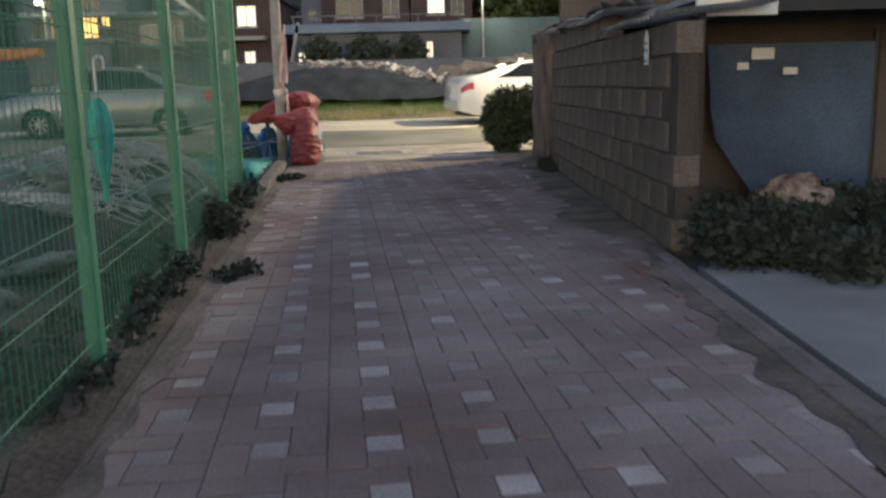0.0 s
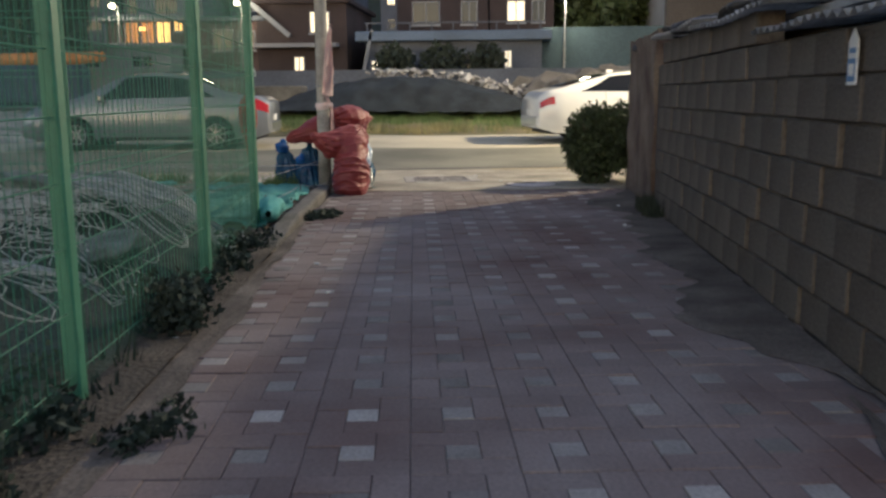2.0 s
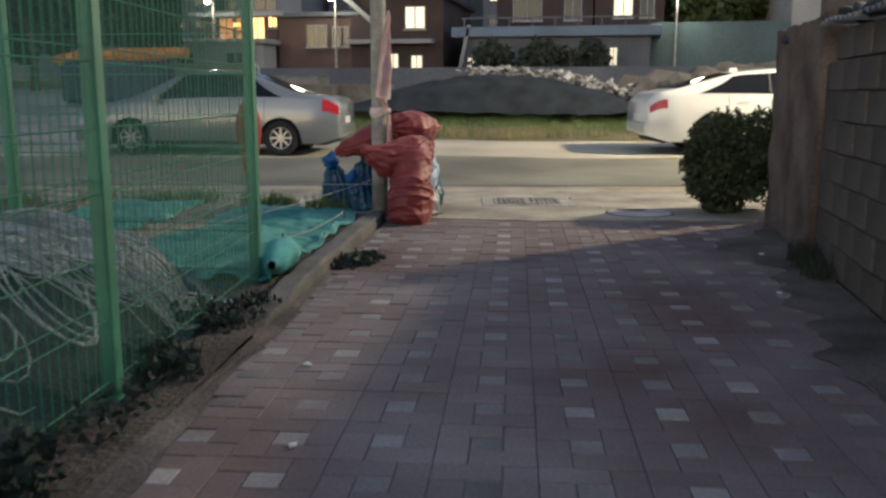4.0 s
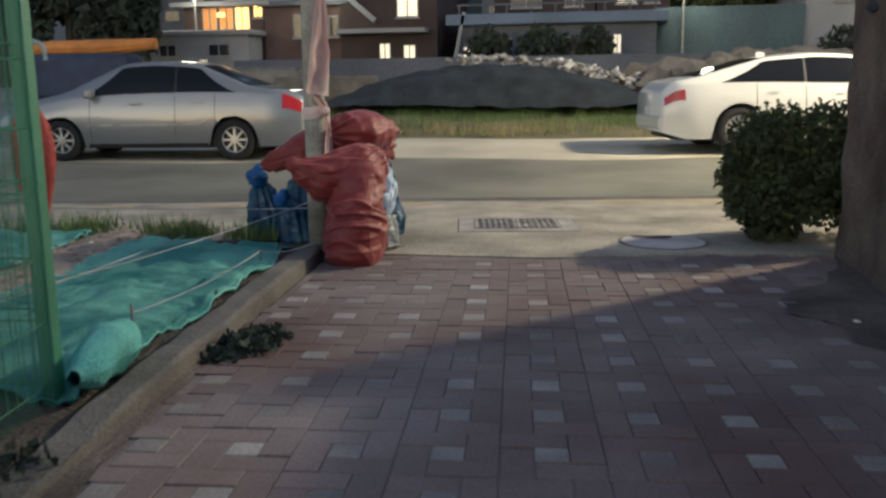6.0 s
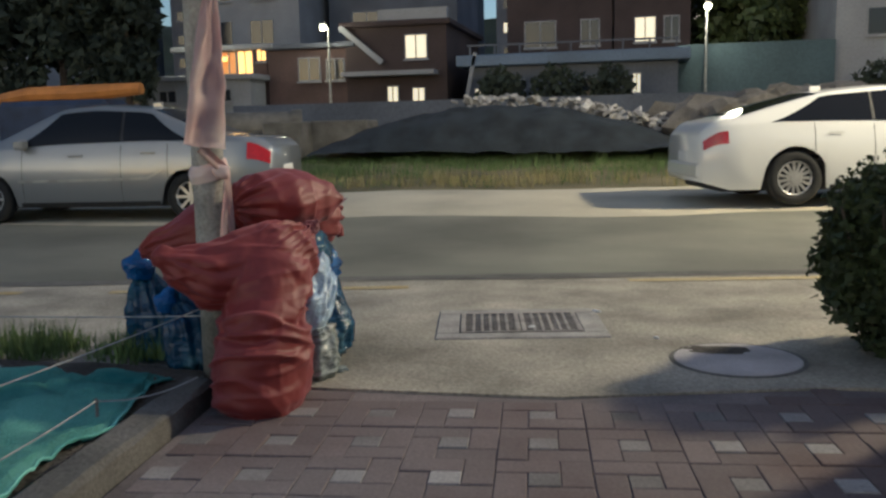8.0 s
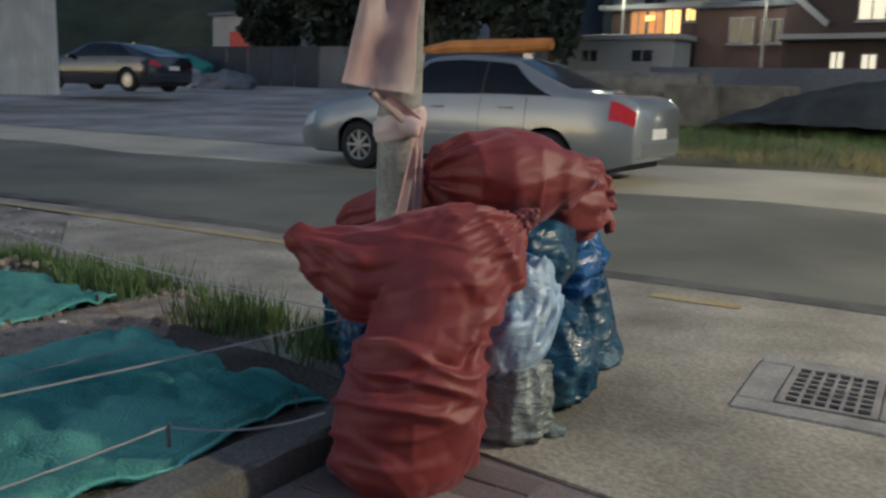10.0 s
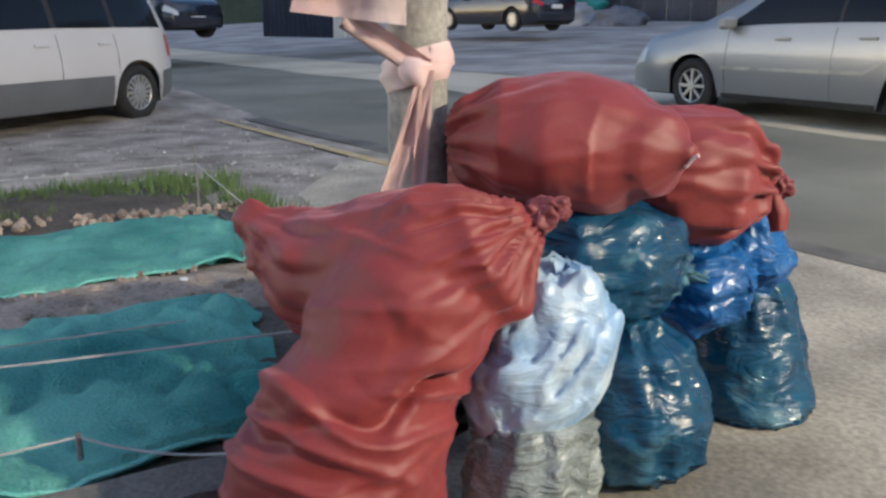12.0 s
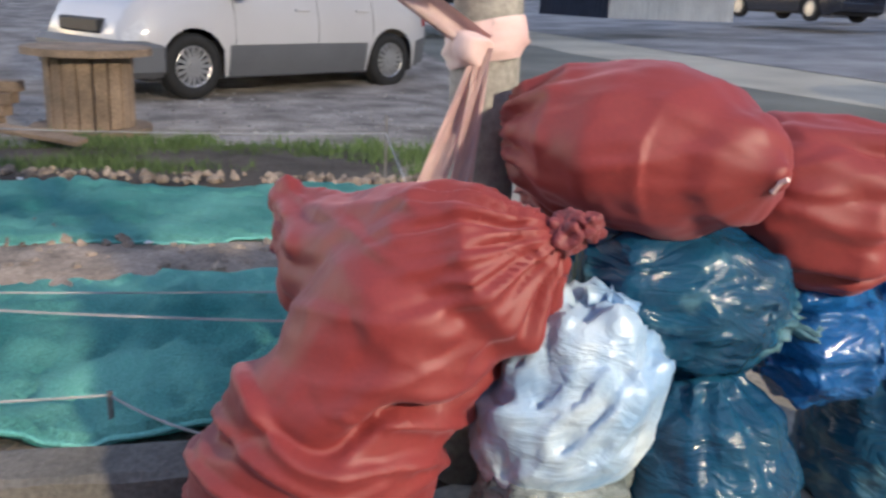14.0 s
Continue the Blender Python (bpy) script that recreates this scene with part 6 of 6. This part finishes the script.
for k, (x, y, s) in enumerate(((-3.6, 43.6, 1.0), (-1.2, 43.8, 1.2), (1.0, 43.6, 0.9), (12.0, 44.5, 1.5), (14.2, 44.0, 1.3))):
    rng = random.Random(90 + k)
    ob = thing("bush", "dark rounded garden bush", "shrub", pose(*far(x, y, 0.5)), "bushes")
    bm = bmesh.new()
    for q in range(4):
        rod(bm, (0, 0, 0), (0.5 * math.cos(q * 1.6) * s, 0.5 * math.sin(q * 1.6) * s, 1.4), 0.03, 0.01, 5)
    part("branches", bm, "bark", ob)
    part("foliage", leaf_cloud(bmesh.new(), (0, 0, 1.25), (s, s * 0.8, 1.2), 900, 0.22, rng, 0.2), "dark_leaf", ob)


# ---------------------------------------------------------------- houses
def house(label, x0, x1, y0, y1, h, wall_mat, roof_mat, openings=(), eave=0.25, base=0.4, roof_h=0.25, name="house"):
    """A house whose front faces the road. openings: (x, z, width, height, pane material)."""
    foot = far((x0 + x1) / 2, y0, 0)
    ob = thing(name, label, "house", Matrix.Translation(foot) @ Matrix.Diagonal((0.94, 1, 0.94, 1)))
    hw, d = (x1 - x0) / 2, y1 - y0
    part("wall", boxed(-hw, hw, 0, d, base, h), wall_mat, ob)
    part("roof", boxed(-hw - eave, hw + eave, -eave, d + eave, h, h + roof_h, 0.04), roof_mat, ob)
    for x, z, w, hh, pane in openings:
        x -= (x0 + x1) / 2
        win = part("window", boxed(x - 0.06, x + w + 0.06, -0.05, -0.003, z - 0.06, z + hh + 0.06), "white_house", ob)
        part("pane", boxed(x, x + w, -0.062, -0.052, z, z + hh), pane, win)
        part("mullion", boxed(x + w / 2 - 0.03, x + w / 2 + 0.03, -0.08, -0.063, z, z + hh), "white_house", win)
        part("sill", boxed(x - 0.12, x + w + 0.12, -0.14, -0.052, z - 0.14, z - 0.06), "white_house", win)
    return ob


dh = house("dark-clad two-storey house with lit windows", -11.2, -6.4, 46, 54, 5.2, "dark_house", "dark_house", ((-8.3, 3.75, 0.95, 1.0, "lit_pane"), (-9.2, 1.7, 0.45, 0.75, "lit_pane"), (-8.0, 1.7, 0.5, 0.65, "lit_pane")))
part("balcony_slab", boxed(-2.4, 2.0, -0.9, -0.003, 2.95, 3.15), "white_house", dh)
part("parapet", boxed(-0.9, 2.4, 0.2, 0.5, 5.45, 6.0), "white_house", dh)
bm = bmesh.new()
box(bm, -1.3, 1.3, -0.1, 0.1, -0.12, 0.12, 0, pose(-1.6, -0.2, 4.4, 0, 40, 0))
part("stair", bm, "white_house", dh, "white outdoor stair flight")
bh = house("brick house with an amber-lit balcony window", -15.2, -11.0, 46.2, 54, 4.35, "brick_house", "grey_house", ((-13.6, 2.9, 1.0, 1.0, "dark_pane"), (-12.2, 2.9, 0.8, 0.9, "dark_pane")))
# the two dim panes paint the amber glow beside the bright window
oh = house("house with an amber-lit glazed porch", -19.6, -15.3, 46.4, 54, 4.4, "brick_house", "white_house", ((-16.75, 3.25, 0.7, 1.1, "amber_pane"), (-17.6, 3.25, 0.7, 1.1, "amber_dim"), (-18.5, 3.25, 0.7, 1.1, "amber_dim"), (-15.3 - 0.45, 3.9, 0.4, 0.5, "amber_pane")), 0.5)
part("porch_light", boxed(-0.2, 0.2, -0.3, -0.2, 3.9, 4.1), "amber_pane", oh)
house("low white-rendered house with small windows", -22.6, -15.4, 44.6, 46.2, 2.95, "white_house", "white_house", ((-21.8, 2.0, 0.8, 0.5, "dark_pane"), (-20.0, 2.0, 0.8, 0.5, "dark_pane"), (-17.4, 2.0, 1.0, 0.5, "dark_pane")))
lb = house("long low building with a blue-grey roof deck", -5.4, 3.8, 46, 53, 3.25, "grey_house", "blue_roof", ((-5.1, 1.75, 0.35, 0.5, "lit_pane"), (-3.9, 1.6, 1.0, 1.0, "dark_pane"), (1.9, 1.9, 0.3, 0.8, "lit_pane"), (-0.4, 1.6, 1.1, 1.0, "dark_pane")), 0.5, 0.4, 0.5)
for k in range(9):
    part("rail_post", boxed(-4.5 + k * 1.12, -4.42 + k * 1.12, -0.45, -0.38, 3.75, 4.15), "grey_house", lb)
part("rail", boxed(-4.6, 4.6, -0.46, -0.38, 4.12, 4.2), "grey_house", lb)
part("leaning_beam", boxed(-0.08, 0.08, -0.5, -0.4, 0, 2.3, 0, pose(-4.7, 0, 1.6, 0, 12, 0)), "white_house", lb)
house("dark red two-storey house with tall windows", -4.6, 1.0, 54, 62, 7.6, "dark_house", "dark_house", ((-3.6, 4.6, 1.6, 1.3, "dark_pane"), (0.0 - 0.6, 4.6, 0.9, 1.3, "dark_pane")))
house("dark red house with one lit window", 1.1, 5.0, 54, 62, 7.8, "dark_house", "dark_house", ((2.2, 4.7, 1.0, 1.2, "lit_pane"), (3.7, 4.7, 0.7, 1.2, "dark_pane")))
house("white building with dark band windows", 10.6, 18.0, 48, 58, 8.5, "white_house", "white_house", ((11.9, 4.2, 3.2, 1.1, "dark_pane"),))
structure("teal_wall", boxed(far(3.9, 47.5).x, far(10.5, 47.5).x, far(7, 47.5).y, far(7, 47.8).y, 0.6, far(7, 47.5, 4.0).z), "teal_wall", "faded teal boundary wall", "wall")
structure("bank_wall", boxed(far(-14.0, 39.6).x, far(9.5, 39.6).x, far(0, 39.6).y, far(0, 40.0).y, 0.5, far(0, 39.6, 1.75).z), "grey_house", "low grey concrete wall beyond the mound", "wall")
house("tall white building with blue panels", -42.0, -31.0, 50, 60, 10.5, "white_house", "blue_roof", ((-35.2, 6.0, 1.8, 2.2, "dark_pane"), (-40.5, 5.2, 3.6, 2.6, "blue_house"), (-32.8, 6.2, 0.6, 2.0, "dark_pane")))
house("white house with a red lower wall", -52.0, -44.5, 47, 55, 5.0, "white_house", "grey_house", ((-50.0, 2.4, 3.6, 1.5, "red_cloth"),))
house("grey apartment block far behind", -27.0, -19.5, 62, 70, 12.0, "white_house", "grey_house", ((-26, 6.0, 1.6, 1.6, "dark_pane"), (-23, 6.0, 1.6, 1.6, "dark_pane"), (-26, 9.0, 1.6, 1.6, "dark_pane"), (-23, 9.0, 1.6, 1.6, "dark_pane")))
house("grey apartment block far behind", -18.8, -9.5, 66, 74, 13.0, "grey_house", "grey_house", ((-17, 6.5, 2.0, 1.8, "dark_pane"), (-13, 6.5, 2.0, 1.8, "dark_pane"), (-17, 9.5, 2.0, 1.8, "dark_pane"), (-13, 9.5, 2.0, 1.8, "lit_pane")))
rng = random.Random(71)
for k, (x0, x1, y, h) in enumerate(((-14, -4, 120, 46), (-2, 8, 125, 50), (10, 20, 118, 44), (22, 34, 120, 46), (-34, -18, 122, 44), (-60, -40, 118, 42), (-90, -64, 110, 40), (36, 60, 112, 40))):
    wins = []
    for r in range(9):
        for c in range(5):
            wins.append((x0 + 1 + c * (x1 - x0 - 2) / 5, 5 + r * 3.2, (x1 - x0) * 0.1, 1.2, "lit_pane" if rng.random() < 0.16 else "dark_pane"))
    house("distant grey apartment tower with scattered lit windows", x0, x1, y, y + 12, h, "grey_house", "grey_house", wins, 0.1, 0.0, 0.3, "apartment_tower")
bm = bmesh.new()
def hill(u, v):
    a = math.pi * (0.02 + 0.96 * u)
    r = 150 + 90 * v
    x, y = -20 + r * math.cos(a) * 1.5, r * math.sin(a)
    return Vector((x, y, (70 * v * (0.7 + 0.3 * math.sin(u * 9))) + ripple(x, y, 0.06, 6)))
grid(bm, hill, 90, 10)
structure("backdrop", bm, "hill", "dark wooded hills beyond the village", "backdrop", True)

# ---------------------------------------------------------------- street lamps
def street_lamp(label, x, y, h, power, colour=(1.0, 0.86, 0.55), reach=0.5, base=0.4):
    ob = thing("street_lamp", label, "street lamp", pose(*far(x, y, 0)), "street lamps")
    part("pole", tube(bmesh.new(), [(0, 0, base - 0.4), (0, 0, h)], [0.07, 0.045], 10), "steel", ob)
    part("arm", tube(bmesh.new(), [(0, 0, h - 0.02), (0, -reach * 0.6, h + 0.08), (0, -reach, h + 0.06)], 0.025, 8), "steel", ob)
    part("head", boxed(-0.13, 0.13, -reach - 0.3, -reach + 0.08, h + 0.02, h + 0.1, 0.02), "steel", ob)
    part("lens", boxed(-0.14, 0.14, -reach - 0.25, -reach + 0.03, h - 0.2, h + 0.017, 0.07), "lamp_head", ob, "glowing warm lens")
    if power:
        li = bpy.data.lights.new("street_light", "POINT")
        li.energy, li.color, li.shadow_soft_size = power, colour, 0.3
        lo = new("street_light", li)
        lo.parent = ob
        lo.matrix_basis = Matrix.Translation((0, -reach - 0.1, h - 0.3))
    return ob


street_lamp("slim street lamp with a bright warm head", -18.35, 45.2, 4.85, 160)
street_lamp("slim street lamp with a bright warm head", -11.9, 45.6, 4.95, 100)
street_lamp("slim street lamp with a bright warm head", 5.05, 47.0, 5.25, 220)
street_lamp("slim street lamp with a bright warm head", -42.5, 43.5, 5.0, 160)
street_lamp("roadside lamp lighting the alley mouth", 9.8, 19.8, 6.4, 6900, (1.0, 0.78, 0.46), 0.6, 0.45)


# ---------------------------------------------------------------- paving blocks
def block_mesh(name, lx, ly, material):
    bm = boxed(-lx / 2, lx / 2, -ly / 2, ly / 2, -0.05, 0.0, 0.0)
    bmesh.ops.bevel(bm, geom=[e for e in bm.edges if all(v.co.z > -0.01 for v in e.verts)], offset=0.003, segments=1, affect="EDGES")
    me = bpy.data.meshes.new(name)
    bm.to_mesh(me)
    bm.free()
    me.materials.append(M[material])
    return me


A = 0.335 / 3
GAP = 0.0035
me_brick, me_turned, me_white = block_mesh("brick", 2 * A - GAP, A - GAP, "brick"), block_mesh("brick", A - GAP, 2 * A - GAP, "brick"), block_mesh("white_brick", A - GAP, A - GAP, "white_brick")
rng = random.Random(5)
PAVE = Matrix.Translation((0.54, 10.35, 0)) @ Matrix.Rotation(radians(6.3), 4, "Z")
joined = {"brick": [[], []], "white_brick": [[], []]}
count = {"brick": 0, "white_brick": 0}
for i in range(-6, 9):
    for j in range(-47, 6):
        cx, cy = i * 3 * A, j * 3 * A
        for dx, dy, me, nm in ((0, 0, me_white, "white_brick"), (-0.5 * A, A, me_brick, "brick"), (A, 0.5 * A, me_turned, "brick"), (0.5 * A, -A, me_brick, "brick"), (-A, -0.5 * A, me_turned, "brick")):
            p = PAVE @ Vector((cx + dx, cy + dy, 0))
            end = 11.64 + max(0, p.x - 0.9) * 0.25
            if not (left_edge(p.y) + 0.07 < p.x < 2.57 + 0.15 * (p.y > 4.5) and -5.5 < p.y < end - 0.1):
                continue
            m = Matrix.Translation((p.x, p.y, rng.uniform(-0.004, 0.003))) @ Matrix.Rotation(radians(6.3 + rng.uniform(-0.7, 0.7)), 4, "Z") @ Matrix.Rotation(radians(rng.uniform(-0.6, 0.6)), 4, "X")
            near = (8.7 < p.y < 12) if nm == "brick" else (p.y > 1.5)
            if near and count[nm] < 300:
                b = new(nm, me)
                b.parent = paving
                b.matrix_world = m
                count[nm] += 1
            else:
                vs, fs = joined[nm]
                o = len(vs)
                vs.extend(m @ v.co for v in me.vertices)
                fs.extend([[o + q for q in f.vertices] for f in me.polygons])
for nm, (vs, fs) in joined.items():
    if vs:
        me = bpy.data.meshes.new(nm)
        me.from_pydata([tuple(v) for v in vs], [], fs)
        me.materials.append(M[nm])
        ob = new("paving_blocks", me)
        ob.parent = paving
        tagged(ob, "", "", "", "stuff")
